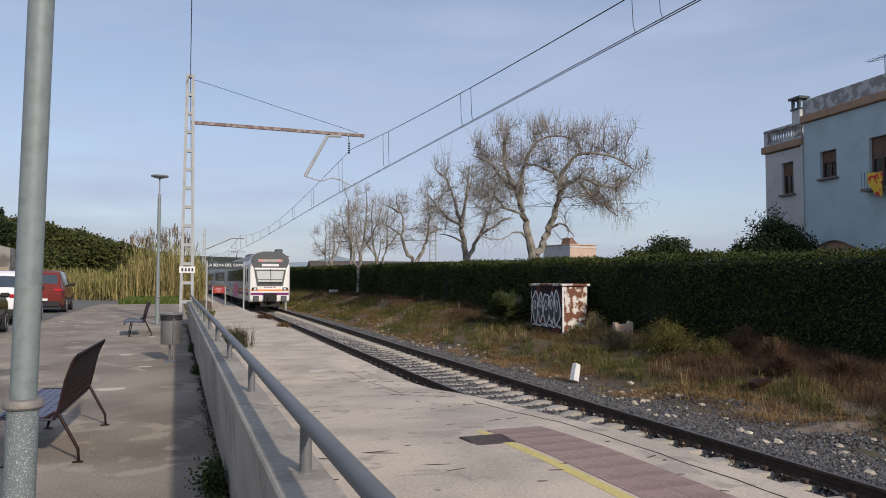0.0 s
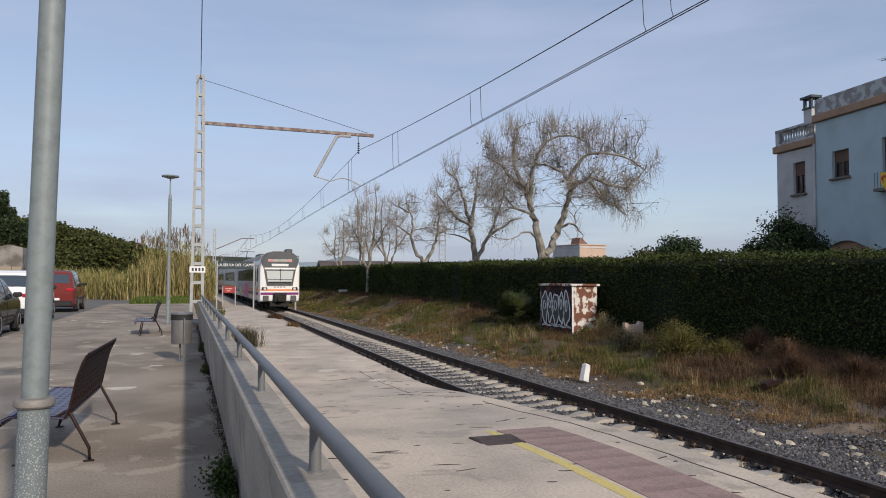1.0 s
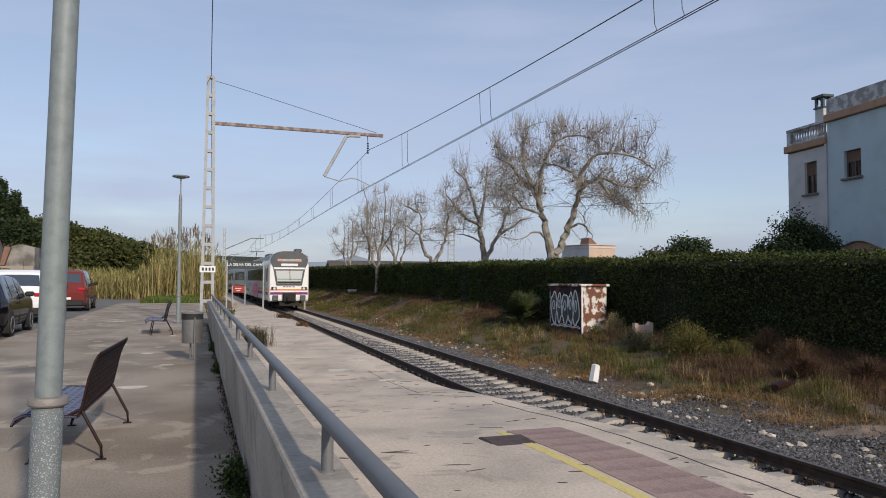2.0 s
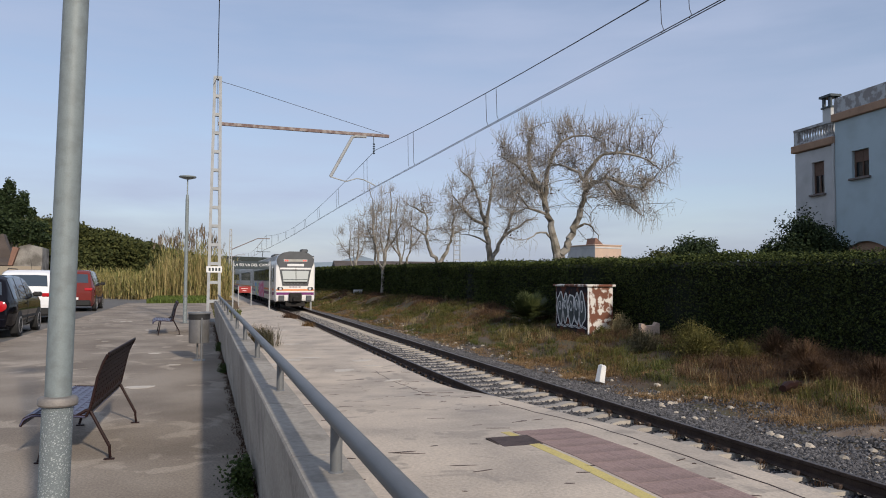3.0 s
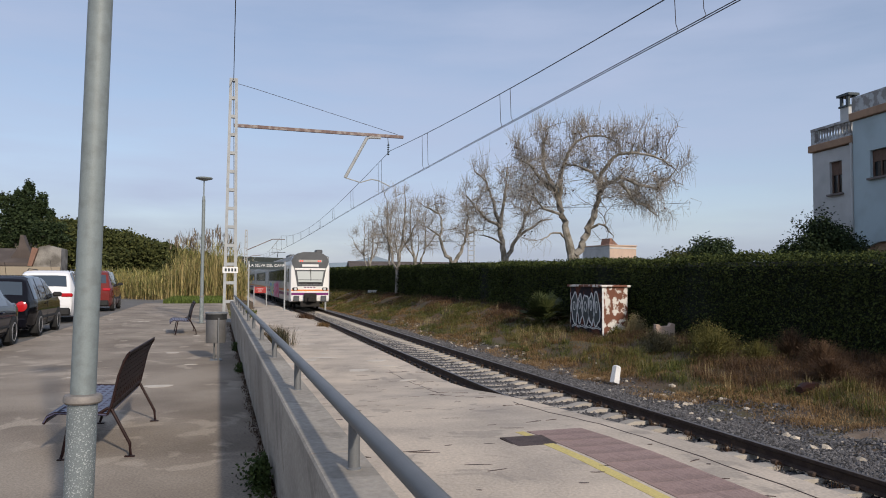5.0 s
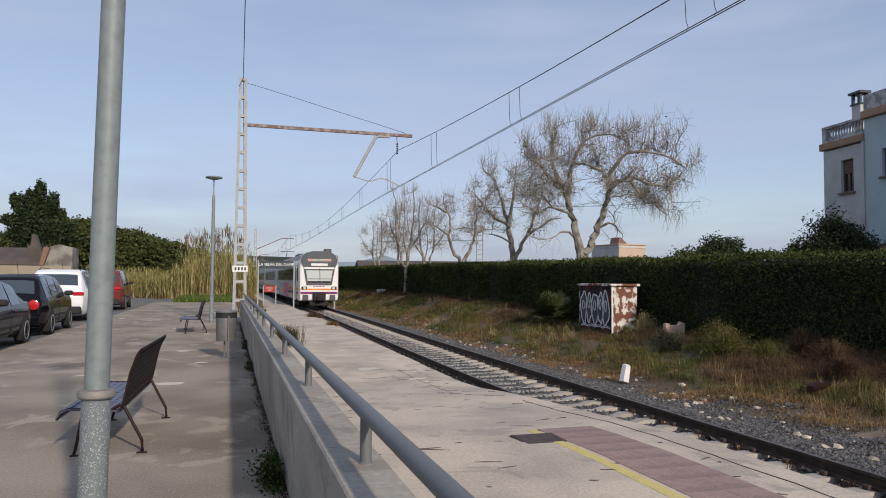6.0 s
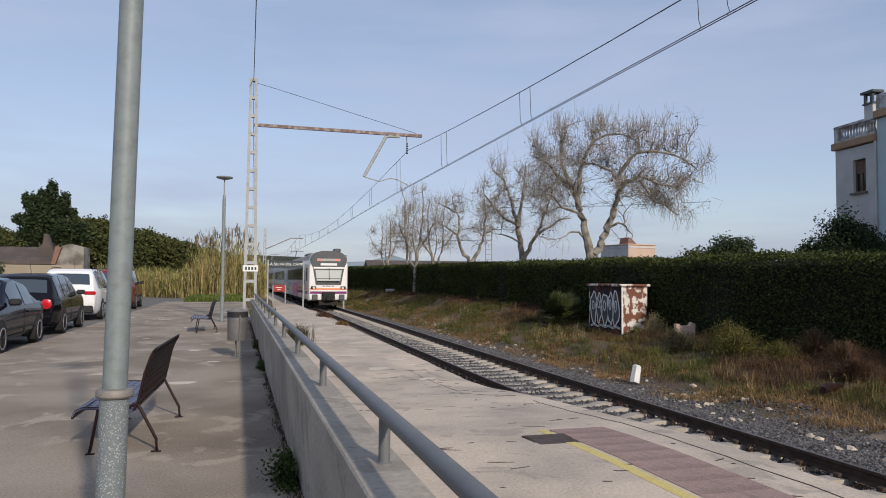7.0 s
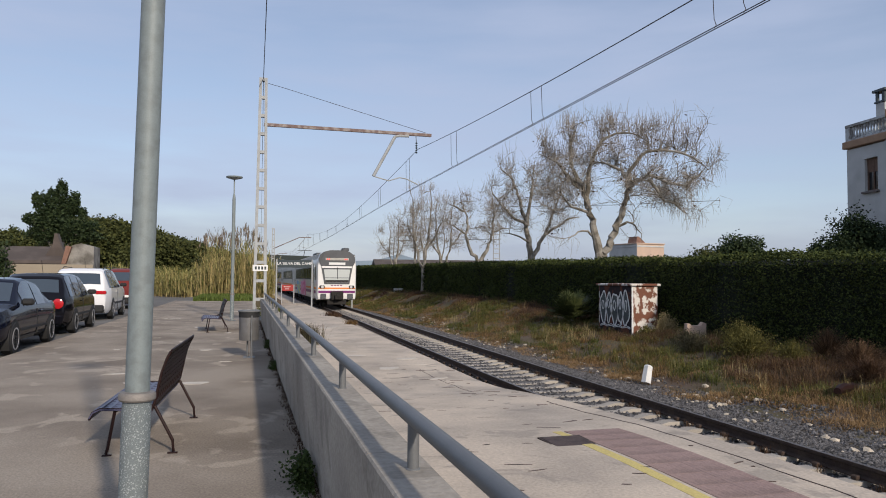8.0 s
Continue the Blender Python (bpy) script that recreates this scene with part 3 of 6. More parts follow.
n = 80000
yy = 4 + 50 * rng.random(n) ** 1.7
dd = rng.uniform(-1.5, 3.6, n)
dd[: n // 2] = 0.95 + rng.random(n // 2) * (np.interp(yy[: n // 2], [4, 10.4, 12.5, 15, 25, 60], [10.9, 10.4, 9.8, 9.4, 9.1, 8.3]) - 7.0)
xx = np.array([track_x(v) for v in yy]) + dd
zz = np.maximum(ballast_top(dd), on_ground(xx, yy)[:, 2] + 0.02) + 0.008
ob = new("ballast_stones", stones("ballast_stones", np.stack([xx, yy, zz], 1), rng.uniform(0.020, 0.048, n), STONE, rng))
tagged(ob, "loose grey ballast stones", "stones", kind="stuff")
n = 420
yy = 5 + 40 * rng.random(n)
xx = np.array([track_x(v) for v in yy]) + rng.normal(3.1, 0.5, n)
zz = np.maximum(ballast_top(xx - 6.1), on_ground(xx, yy)[:, 2] + 0.02) + 0.015
ob = new("pale_stones", stones("pale_stones", np.stack([xx, yy, zz], 1), 0.02 + 0.08 * rng.random(n) ** 3.5, PALESTONE, rng, True))
tagged(ob, "pale limestone rubble at the ballast edge", "stones", kind="stuff")

# ---- hedge ----
def hedge_top(y):
    return 2.84 + 0.0105 * (np.asarray(y) - 12)


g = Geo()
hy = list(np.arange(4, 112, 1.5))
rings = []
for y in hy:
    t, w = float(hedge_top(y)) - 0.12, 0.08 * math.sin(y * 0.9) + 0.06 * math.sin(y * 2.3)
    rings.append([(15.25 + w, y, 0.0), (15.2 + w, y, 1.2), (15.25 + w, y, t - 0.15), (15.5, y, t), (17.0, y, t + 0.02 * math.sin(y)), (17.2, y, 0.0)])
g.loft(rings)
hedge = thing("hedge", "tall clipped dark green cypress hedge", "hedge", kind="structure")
# solid core, painted as dark as the hedge's inner shade
part("hedge_shade_core", g, HEDGE_SHADE, hedge)
n = 230000
yy = 6 + 104 * rng.random(n) ** 1.6
face = rng.random(n) < 0.68
h = hedge_top(yy)
xx = np.where(face, 15.12 + 0.1 * np.sin(yy * 1.3) + rng.normal(0, 0.09, n), rng.uniform(15.05, 17.2, n))
zz = np.where(face, 0.05 + (h - 0.05) * rng.random(n), h - 0.02 + rng.normal(0, 0.05, n) + 0.12 * rng.random(n) ** 6 + 0.05 * np.sin(yy * 2.9) + 0.05 * np.sin(yy * 0.7 + 1))
part("hedge_leaves", leaves("hedge_leaves", np.stack([xx, yy, zz], 1), np.interp(yy, [6, 30, 110], [0.038, 0.062, 0.16]), HEDGE_LEAF, rng, 0.8), None, hedge, kind="stuff")

# ---- verge grass ----
def scatter(n, x0, x1, y0, y1, power=1.5):
    y = y0 + (y1 - y0) * rng.random(n) ** power
    x = rng.uniform(x0, x1, n)
    return x, y


def clump(x, y, f, ph):
    return np.sin(x * f + ph) * np.cos(y * f * 0.7 - ph) + 0.6 * np.sin(x * f * 2.1 - y * f * 1.3 + ph)


def ballast_edge(y):
    return np.interp(y, [6, 10.4, 12.5, 15, 25, 60], [10.0, 9.75, 9.2, 8.9, 8.7, 8.2])


def tufts(cx, cy, per, height, spread, width, rngs, droop=1.0):
    """Roots, heights, widths and outward leans of blades that spray from each tuft's centre."""
    k = len(cx)
    n = k * per
    a = rngs.uniform(0, 2 * np.pi, n)
    r = np.repeat(spread, per) * rngs.random(n) ** 0.7
    x, y = np.repeat(cx, per) + r * np.cos(a), np.repeat(cy, per) + r * np.sin(a)
    h = np.repeat(height, per) * rngs.uniform(0.35, 1.1, n)
    w = np.repeat(width, per) * rngs.uniform(0.6, 1.4, n)
    root = on_ground(x, y)
    a += rngs.normal(0, 0.7, n)
    out = np.stack([np.cos(a), np.sin(a), np.zeros(n)], 1)
    side = np.stack([-np.sin(a), np.cos(a), np.zeros(n)], 1) * (w / 2)[:, None]
    ln = (rngs.uniform(0.15, 1.0, n) * droop)[:, None]
    hh, up = h[:, None], np.array([[0, 0, 1.0]])
    mid = root + up * hh * 0.62 + out * hh * ln * 0.30
    tip = root + up * hh * (1 - 0.42 * ln) + out * hh * ln * 0.85
    v = np.stack([root - side, root + side, mid + side * 0.7, mid - side * 0.7, tip], 1).reshape(-1, 3)
    i = np.arange(n)[:, None] * 5
    return v.tolist(), (i + np.array([[0, 1, 2, 3]])).tolist() + (i + np.array([[3, 2, 4]])).tolist()


def verge_stuff(name, label, category, count, x0, x1, y0, y1, rule, per, size, spread, material, droop=1.0, power=1.5, thin=1.0):
    """Tufts of one kind where the rule on (x, y) allows them."""
    x, y = scatter(count, x0, x1, y0, y1, power)
    keep = (x > ballast_edge(y) - 0.1 + 0.25 * np.sin(y * 1.7)) & rule(x, y)
    x, y = x[keep], y[keep]
    k = len(x)
    far = np.interp(y, [6, 30, 90], [1.0, 1.6, 3.4])
    v, f = tufts(x, y, per, size * rng.uniform(0.55, 1.25, k), spread * rng.uniform(0.5, 1.3, k), 0.0075 * thin * far, rng, droop)
    tagged(new(name, sheet(name, v, f, material)), label, category, kind="stuff")


def depth_in(x, y):
    """How far a place lies in from the ballast."""
    return x - ballast_edge(y)


def scrub_side(x, y):
    """The dry brown stretch near the hedge where little green grows."""
    return (x > 11.5 + 0.4 * np.sin(y * 1.3)) & (y < 15.2 + 0.6 * np.sin(x * 2))


verge_stuff("short_dry_grass", "low trampled dry grass covering the verge", "grass", 9000, 8.2, 15.1, 6, 90, lambda x, y: clump(x, y, 1.3, 1.1) > -1.0, 14, 0.13, 0.22, GRASS_DRY, 1.5)
verge_stuff("tan_ground_cover", "tan dry ground cover beside the ballast", "ground cover", 11000, 8.1, 12.6, 6, 70, lambda x, y: (depth_in(x, y) < 1.3 + 0.5 * np.sin(y * 0.9)) & (clump(x, y, 1.5, 5.2) > -0.05), 16, 0.13, 0.20, GROUND_COVER, 1.6)
TAN_SPOTS = ((9.6, 12.9, 0.9), (10.6, 12.0, 0.9), (11.5, 11.1, 0.8), (9.3, 16.4, 1.0), (9.0, 19.5, 1.2), (12.2, 10.2, 0.9), (10.2, 9.9, 0.7))
verge_stuff("orange_tan_mat", "matted orange-tan dead grass in patches", "ground cover", 7000, 8.4, 13.2, 8, 22, lambda x, y: np.min([np.hypot((x - a) / r, (y - b) / (r * 0.8)) + 0.25 * np.sin(5 * x + 3 * y) for a, b, r in TAN_SPOTS], 0) < 1.0, 14, 0.15, 0.16, GROUND_COVER, 1.7, 1.0)
verge_stuff("green_sward", "short green grass in patches", "grass", 5200, 8.6, 13.5, 8, 60, lambda x, y: ~scrub_side(x, y) & (clump(x, y, 0.9, 3.4) > 0.25) & (depth_in(x, y) > 0.4), 16, 0.15, 0.18, GRASS_GREEN, 1.2)
verge_stuff("verge_grass", "rough olive-green grass on the verge", "grass", 4200, 9.2, 15.0, 6, 95, lambda x, y: ~scrub_side(x, y) & (clump(x, y, 0.8, 0.4) > 0.0) & (depth_in(x, y) > 1.0), 26, 0.30, 0.20, GRASS_GREEN, 1.6)
verge_stuff("yellow_grass", "yellow-green tall grass in clumps", "grass", 3600, 9.4, 15.0, 9, 95, lambda x, y: ~scrub_side(x, y) & (clump(x, y, 0.65, 2.0) > 0.15) & (depth_in(x, y) > 1.2), 26, 0.36, 0.22, OLIVE_WEED, 1.5)
verge_stuff("dry_grass", "straw-coloured dry grass on the verge", "grass", 4600, 8.8, 15.0, 6, 95, lambda x, y: (clump(x, y, 0.9, 2.6) > 0.0) & (depth_in(x, y) > 0.6), 24, 0.25, 0.20, GRASS_DRY, 1.6)
verge_stuff("bleached_grass", "few bleached seed stalks above the grass", "grass", 900, 10.2, 15.0, 9, 70, lambda x, y: ~scrub_side(x, y) & (clump(x, y, 0.7, 0.2) > 0.5), 9, 0.50, 0.12, PALE_GRASS, 0.7, thin=0.6)
verge_stuff("dead_brush", "dead rust-brown brush below the hedge", "brush", 5200, 10.6, 15.1, 6, 75, lambda x, y: (clump(x, y, 0.7, 4.1) > 0.1 + 0.45 * (12.9 - x) + 0.03 * (y - 14) - 0.9 * scrub_side(x, y)), 24, 0.36, 0.20, RUST_GRASS, 1.4, thin=0.7)
verge_stuff("dark_brush", "dark tangled scrub below the hedge", "brush", 3800, 11.2, 15.2, 6, 80, lambda x, y: clump(x, y, 0.9, 1.9) > 0.05 + 0.4 * (13.2 - x) - 0.7 * scrub_side(x, y), 24, 0.34, 0.20, BRUSH, 1.5, thin=0.7)

# ---- lamps, benches, bin ----
def street_lamp(at, lean=0.0, top=6.0):
    t = thing("street_lamp", "grey painted steel lamp post with a flat round head", "street lamp", at, 0, "platform lamps")
    t.matrix_world = pose(*at, 0, lean, 0)
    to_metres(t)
    part("lower_pole", Geo().lathe([(0.081, 0.0), (0.081, 1.11)], 24), POLE_LOW, t, "flaking grey lower tube")
    part("base_plate", Geo().box(-0.16, -0.16, 0, 0.16, 0.16, 0.02, 0.005), STEEL, t)
    part("ring", Geo().lathe([(0.069, 1.082), (0.096, 1.086), (0.104, 1.096), (0.104, 1.122), (0.096, 1.134), (0.068, 1.140)], 28), RING, t)
    part("upper_pole", Geo().lathe([(0.069, 1.10), (0.067, top - 0.95)], 24), POLE_UP, t)
    part("neck", Geo().lathe([(0.064, top - 0.96), (0.05, top - 0.78), (0.026, top - 0.74), (0.026, top - 0.12)], 16), POLE_UP, t)
    part("head", Geo().lathe([(0.03, top - 0.14), (0.12, top - 0.12), (0.33, top - 0.06), (0.345, top - 0.03), (0.33, top), (0.1, top + 0.035), (0.01, top + 0.04)], 28), POLE_UP, t, "flat round lamp head")
    return t


street_lamp((-0.805, 4.56, 0.35), 0.9)
street_lamp((-0.71, 31.1, 0.35), 0.0, 6.05)


def bench(at, turn=0.0):
    """A slatted steel bench; x points to its back, y runs along it."""
    t = thing("bench", "dark brown steel bench with a blue-grey perforated seat", "bench", at, turn, "platform benches")
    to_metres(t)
    t.scale.z *= 1.1
    L = 0.96
    seat_line = [(-0.43, 0.35), (-0.40, 0.40), (-0.33, 0.43), (-0.1, 0.42), (0.14, 0.40)]
    back_line = [(0.15, 0.41), (0.18, 0.47), (0.205, 0.58), (0.24, 0.74), (0.29, 0.88), (0.33, 0.95)]
    for name, line, m, lab in (("seat", seat_line, SEATMAT, "blue-grey perforated sheet seat"), ("backrest", back_line, PAINT_BROWN, "dark brown perforated backrest")):
        g = Geo()
        g.loft([[(x, -L, z - 0.002), (x, L, z - 0.002), (x, L, z + 0.002), (x, -L, z + 0.002)] for x, z in line])
        for k in range(len(line) - 1):
            (x0, z0), (x1, z1) = line[k], line[k + 1]
            d = Vector((x1 - x0, 0, z1 - z0)); nrm = Vector((-d.z, 0, d.x)).normalized() * 0.006
            steps = 3 if d.length > 0.12 else 1
            bars = 13
            for j in range(bars):
                y = -L + 2 * L * j / (bars - 1)
                w = 0.032
                a, b = Vector((x0, 0, z0)), Vector((x1, 0, z1))
                g.loft([[p + nrm + Vector((0, y - w, 0)), p + nrm + Vector((0, y + w, 0)), p - nrm + Vector((0, y + w, 0)), p - nrm + Vector((0, y - w, 0))] for p in (a, b)])
            for s in range(steps + 1):
                p = Vector((x0, 0, z0)) + d * (s / steps)
                g.box(-0.02, -L, -0.0075, 0.02, L, 0.0075, 0.002, Matrix.Translation(p) @ Matrix.Rotation(-math.atan2(d.z, d.x), 4, "Y"))
        part(name, g, m, t, lab)
    edge = [(-0.43, 0.34)] + seat_line[1:] + back_line
    for y in (-L - 0.012, L + 0.012):
        part("side_rail", Geo().tube([(x, y, z) for x, z in edge], 0.014, 8), PAINT_BROWN, t)
    for y in (-L + 0.02, L - 0.02):
        part("leg", Geo().tube([(-0.16, y, 0.42), (-0.20, y, 0.40), (-0.26, y, 0.06), (-0.275, y, 0.016)], 0.016, 8).box(-0.31, y - 0.02, 0, -0.22, y + 0.02, 0.012, 0.003), PAINT_BROWN, t)
        part("leg", Geo().tube([(0.05, y, 0.40), (0.14, y, 0.45), (0.18, y, 0.44), (0.36, y, 0.12), (0.37, y, 0.016)], 0.016, 8).box(0.31, y - 0.02, 0, 0.41, y + 0.02, 0.012, 0.003), PAINT_BROWN, t)
    return t


bench((-1.20, 8.86, 0.35), -2.5)
bench((-1.16, 25.6, 0.35), 4)

binn = thing("litter_bin", "round stainless steel litter bin on a post", "litter bin", (-0.09, 16.95, 0.35))
part("drum", Geo().lathe([(0.005, 0.34), (0.215, 0.34), (0.22, 0.36), (0.225, 0.82), (0.21, 0.825), (0.205, 0.37), (0.005, 0.36)], 32), BINMAT, binn, "dark brushed steel drum")
part("band", Geo().lathe([(0.226, 0.80), (0.232, 0.805), (0.232, 0.90), (0.226, 0.905), (0.21, 0.90), (0.21, 0.81)], 32), BLACK, binn, "dark upper band")
part("lid", Geo().lathe([(0.235, 0.905), (0.25, 0.91), (0.25, 0.93), (0.235, 0.945), (0.18, 0.95), (0.17, 0.91)], 32), STEEL, binn, "bright open rim")
for dx in (-0.03, 0.055):
    part("leg", Geo().tube([(dx, -0.255 if dx > 0 else 0.0, 0.0), (dx, -0.255 if dx > 0 else 0.0, 0.84 if dx > 0 else 0.35)], 0.02, 10), STEEL, binn)
part("foot", Geo().box(-0.12, -0.3, 0, 0.14, 0.1, 0.012, 0.004), STEEL, binn)
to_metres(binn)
binn.scale.z *= 1.13

# ---- overhead line ----
def lattice_mast(name, at, label, top, w0, w1):
    t = thing(name, label, "mast", at)
    n = max(4, int(top / 0.62))
    for s in (-1, 1):
        part("leg", Geo().loft([[(s * w + a, b, z) for a, b in ((-0.045, -0.08), (0.045, -0.08), (0.045, 0.08), (-0.045, 0.08))] for w, z in ((w0, 0.0), (w1, top))]), MASTMAT, t)
    for k in range(n + 1):
        z = 0.25 + (top - 0.3) * k / n
        w = w0 + (w1 - w0) * z / top
        part("batten", Geo().box(-w, -0.07, z - 0.05, w, -0.055, z + 0.05, 0.003), MASTMAT, t)
        part("batten", Geo().box(-w, 0.055, z - 0.05, w, 0.07, z + 0.05, 0.003), MASTMAT, t)
    return t


mast = lattice_mast("catenary_mast", (0.305, 24.0, 0.60), "tall zinc-grey battened steel catenary mast", 8.13, 0.18, 0.085)
part("footing", Geo().box(-0.22, -0.3, -0.1, 0.22, 0.3, 0.18, 0.02), CONCRETE, mast)
part("number_plate", Geo().box(-0.24, -0.085, 1.77, 0.24, -0.072, 1.97, 0.004), PLATEMAT, mast, "white plate with dark marks")
for k in range(4):
    part("mark_bar", Geo().box(-0.17 + k * 0.1, -0.089, 1.82, -0.11 + k * 0.1, -0.086, 1.92), SIGNDARK, mast)
arm = thing("bracket_arm", "long brown steel bracket arm over the track", "bracket arm", (0.28, 24, 6.83))
arm.parent = None
part("beam", Geo().loft([[(x, -0.05, z - 0.05), (x, 0.05, z - 0.05), (x, 0.05, z + 0.05), (x, -0.05, z + 0.05)] for x, z in ((0.06, 0.36), (5.75, 0.34))]), RUSTARM, arm)
part("strut", Geo().tube([(4.62, 0, 0.27), (4.46, 0, 0.22), (3.72, 0, -1.18)], 0.055, 8).tube([(4.55, 0, 0.26), (4.95, 0, 0.27)], 0.05, 8), MASTMAT, arm, "pale grey drop strut")
part("steady_arm", Geo().tube([(3.72, 0, -1.18), (4.25, 0, -1.32), (4.62, -0.05, -1.20), (4.85, -0.1, -1.24), (5.24, -0.2, -1.44)], 0.022, 6), MASTMAT, arm)
g = Geo()
for k in range(5):
    g.lathe([(0.018, -0.08 * k), (0.045, -0.03 - 0.08 * k), (0.018, -0.06 - 0.08 * k)], 12, (5.22, 0, 0.06))
g.tube([(5.2, 0, 0.30), (5.22, 0, 0.05)], 0.014, 6)
part("insulator", g, SIGNDARK, arm, "dark ribbed insulator")
part("stay", Geo().tube([(0.0, 0, 1.78), (0.8, 0, 1.6), (5.55, 0, 0.42)], 0.008, 6), WIRE, arm)
lines = thing("overhead_wires", "dark contact and messenger wires on droppers", "wires", (0, 0, 0))


def wire_x(y):
    return 5.58 + 0.40 * float(smooth01(24, 60, y))


SPAN = list(np.arange(-26, 124, 2.0))


def messenger(y):
    u = ((y + 1 + 25) % 50 - 25) / 25
    return 5.80 + 0.86 * u * u


for dx in (-0.025, 0.025):
    part("contact_wire", Geo().tube([(wire_x(y) + dx, y, 5.385 - 0.003 * max(0, y - 24)) for y in SPAN], 0.007, 5), WIRE, lines)
part("messenger_wire", Geo().tube([(wire_x(y) - 0.02, y, messenger(y)) for y in SPAN], 0.009, 5), WIRE, lines)
for y in np.arange(-4.6, 110, 6.05):
    for d in (-0.28, 0.28):
        zc = 5.385 - 0.003 * max(0, y - 24)
        zm = messenger(y + d)
        if zm - zc > 0.25:
            part("dropper", Geo().tube([(wire_x(y) - 0.02, y + d, zm), (wire_x(y), y + d, zc + 0.12), (wire_x(y) + 0.03, y + d, zc + 0.05), (wire_x(y), y + d, zc)], 0.006, 4), WIRE, lines)
part("feeder_wire", Geo().tube([(0.305 - 0.013 * (24 - y), y, 8.7 + 0.0006 * (24 - y) ** 2) for y in np.arange(-20, 25, 4)], 0.012, 5), WIRE, lines)
part("feeder_wire", Geo().tube([(0.305 + 0.02 * (y - 24), y, 8.7 - 0.05 * (y - 24)) for y in np.arange(24, 75, 4)], 0.01, 5), WIRE, lines)
for yy_, xx_ in ((74, 2.5), (124, 2.8)):
    m2 = lattice_mast("catenary_mast", (xx_, yy_, 0.2), "far zinc-grey battened steel catenary mast", 7.0, 0.16, 0.08)
    part("far_arm", Geo().tube([(0, 0, 4.9), (2.6, 0, 6.1), (3.8, 0, 6.1)], 0.05, 6), RUSTARM, m2)
    part("far_strut", Geo().tube([(3.2, 0, 6.1), (2.5, 0, 5.2), (3.4, 0, 5.0)], 0.03, 5), MASTMAT, m2)

# ---- station signs ----
def lettering(words, size, material, parent, m):
    cu = bpy.data.curves.new("lettering", "FONT")
    cu.body, cu.size, cu.extrude, cu.align_x, cu.align_y = words, size, 0.004, "CENTER", "CENTER"
    tmp = new("lettering", cu)
    me = bpy.data.meshes.new_from_object(tmp.evaluated_get(bpy.context.evaluated_depsgraph_get()))
    bpy.data.objects.remove(tmp)
    me.materials.clear(); me.materials.append(material)
    ob = part("lettering", me, None, parent, "white capital letters")
    ob.matrix_local = m
    return ob


sgn = thing("station_sign", "dark station name board with white capitals on two posts", "sign", (2.98, 47.6, 0.17), -4)
part("board", Geo().box(-1.12, -0.03, 2.66, 1.02, 0.03, 3.16, 0.01), SIGNDARK, sgn)
lettering("LA SELVA DEL CAMP", 0.245, SIGNWHITE, sgn, pose(-0.05, -0.036, 2.92, 90, 0, 0))
for x in (-1.19, 1.09):
    part("post", Geo().tube([(x, 0, 0), (x, 0, 3.2)], 0.05, 10), MASTMAT, sgn)
red = thing("red_notice", "small red notice board on a post", "notice board", (3.5, 56, 0.17), -6)
part("board", Geo().box(-0.95, -0.02, 0.98, -0.08, 0.02, 1.46, 0.01), SIGNRED, red)
for k in range(2):
    part("text_bar", Geo().box(-0.78 + 0.1 * k, -0.026, 1.28 - 0.16 * k, -0.3 - 0.1 * k, -0.022, 1.315 - 0.16 * k), SIGNWHITE, red)
for x in (-0.98, -0.05):
    part("post", Geo().tube([(x, 0, 0), (x, 0, 1.5)], 0.045, 8), MASTMAT, red)
sig = thing("railway_signal", "dark signal head on a grey post beside the track", "signal", (8.15, 57.5, -0.35))
part("post", Geo().tube([(0, 0, 0), (0, 0, 4.0)], 0.08, 10), MASTMAT, sig)
part("head", Geo().box(-0.22, -0.12, 3.75, 0.22, 0.12, 4.42, 0.04), SIGNDARK, sig)
part("hood", Geo().box(-0.15, -0.3, 4.12, 0.15, -0.12, 4.34, 0.02), PLATEMAT, sig, "pale lamp hood")

# ---- train ----
def ring_section(w, sill, eave, top, y, n=7):
    """One cross-section of the coach body, from the sill round over the roof."""
    pts = [(-w * 0.96, sill), (-w, sill + 0.25), (-w, eave - 0.35)]
    for k in range(n):
        a = math.pi * (1 - k / (n - 1))
        pts.append((w * 0.94 * math.cos(a) * (1 if 0 < k < n - 1 else 1.0), eave + (top - eave) * math.sin(a) ** 0.8))
    pts += [(w, eave - 0.35), (w, sill + 0.25), (w * 0.96, sill)]
    return [(x, y, z) for x, z in pts]


train = thing("commuter_train", "white electric train with orange and purple stripes", "train", (6.33, 52.6, 0.0))
W = 1.46
TOP, EAVE, BODY_LOW = 4.22, 3.55, 0.62


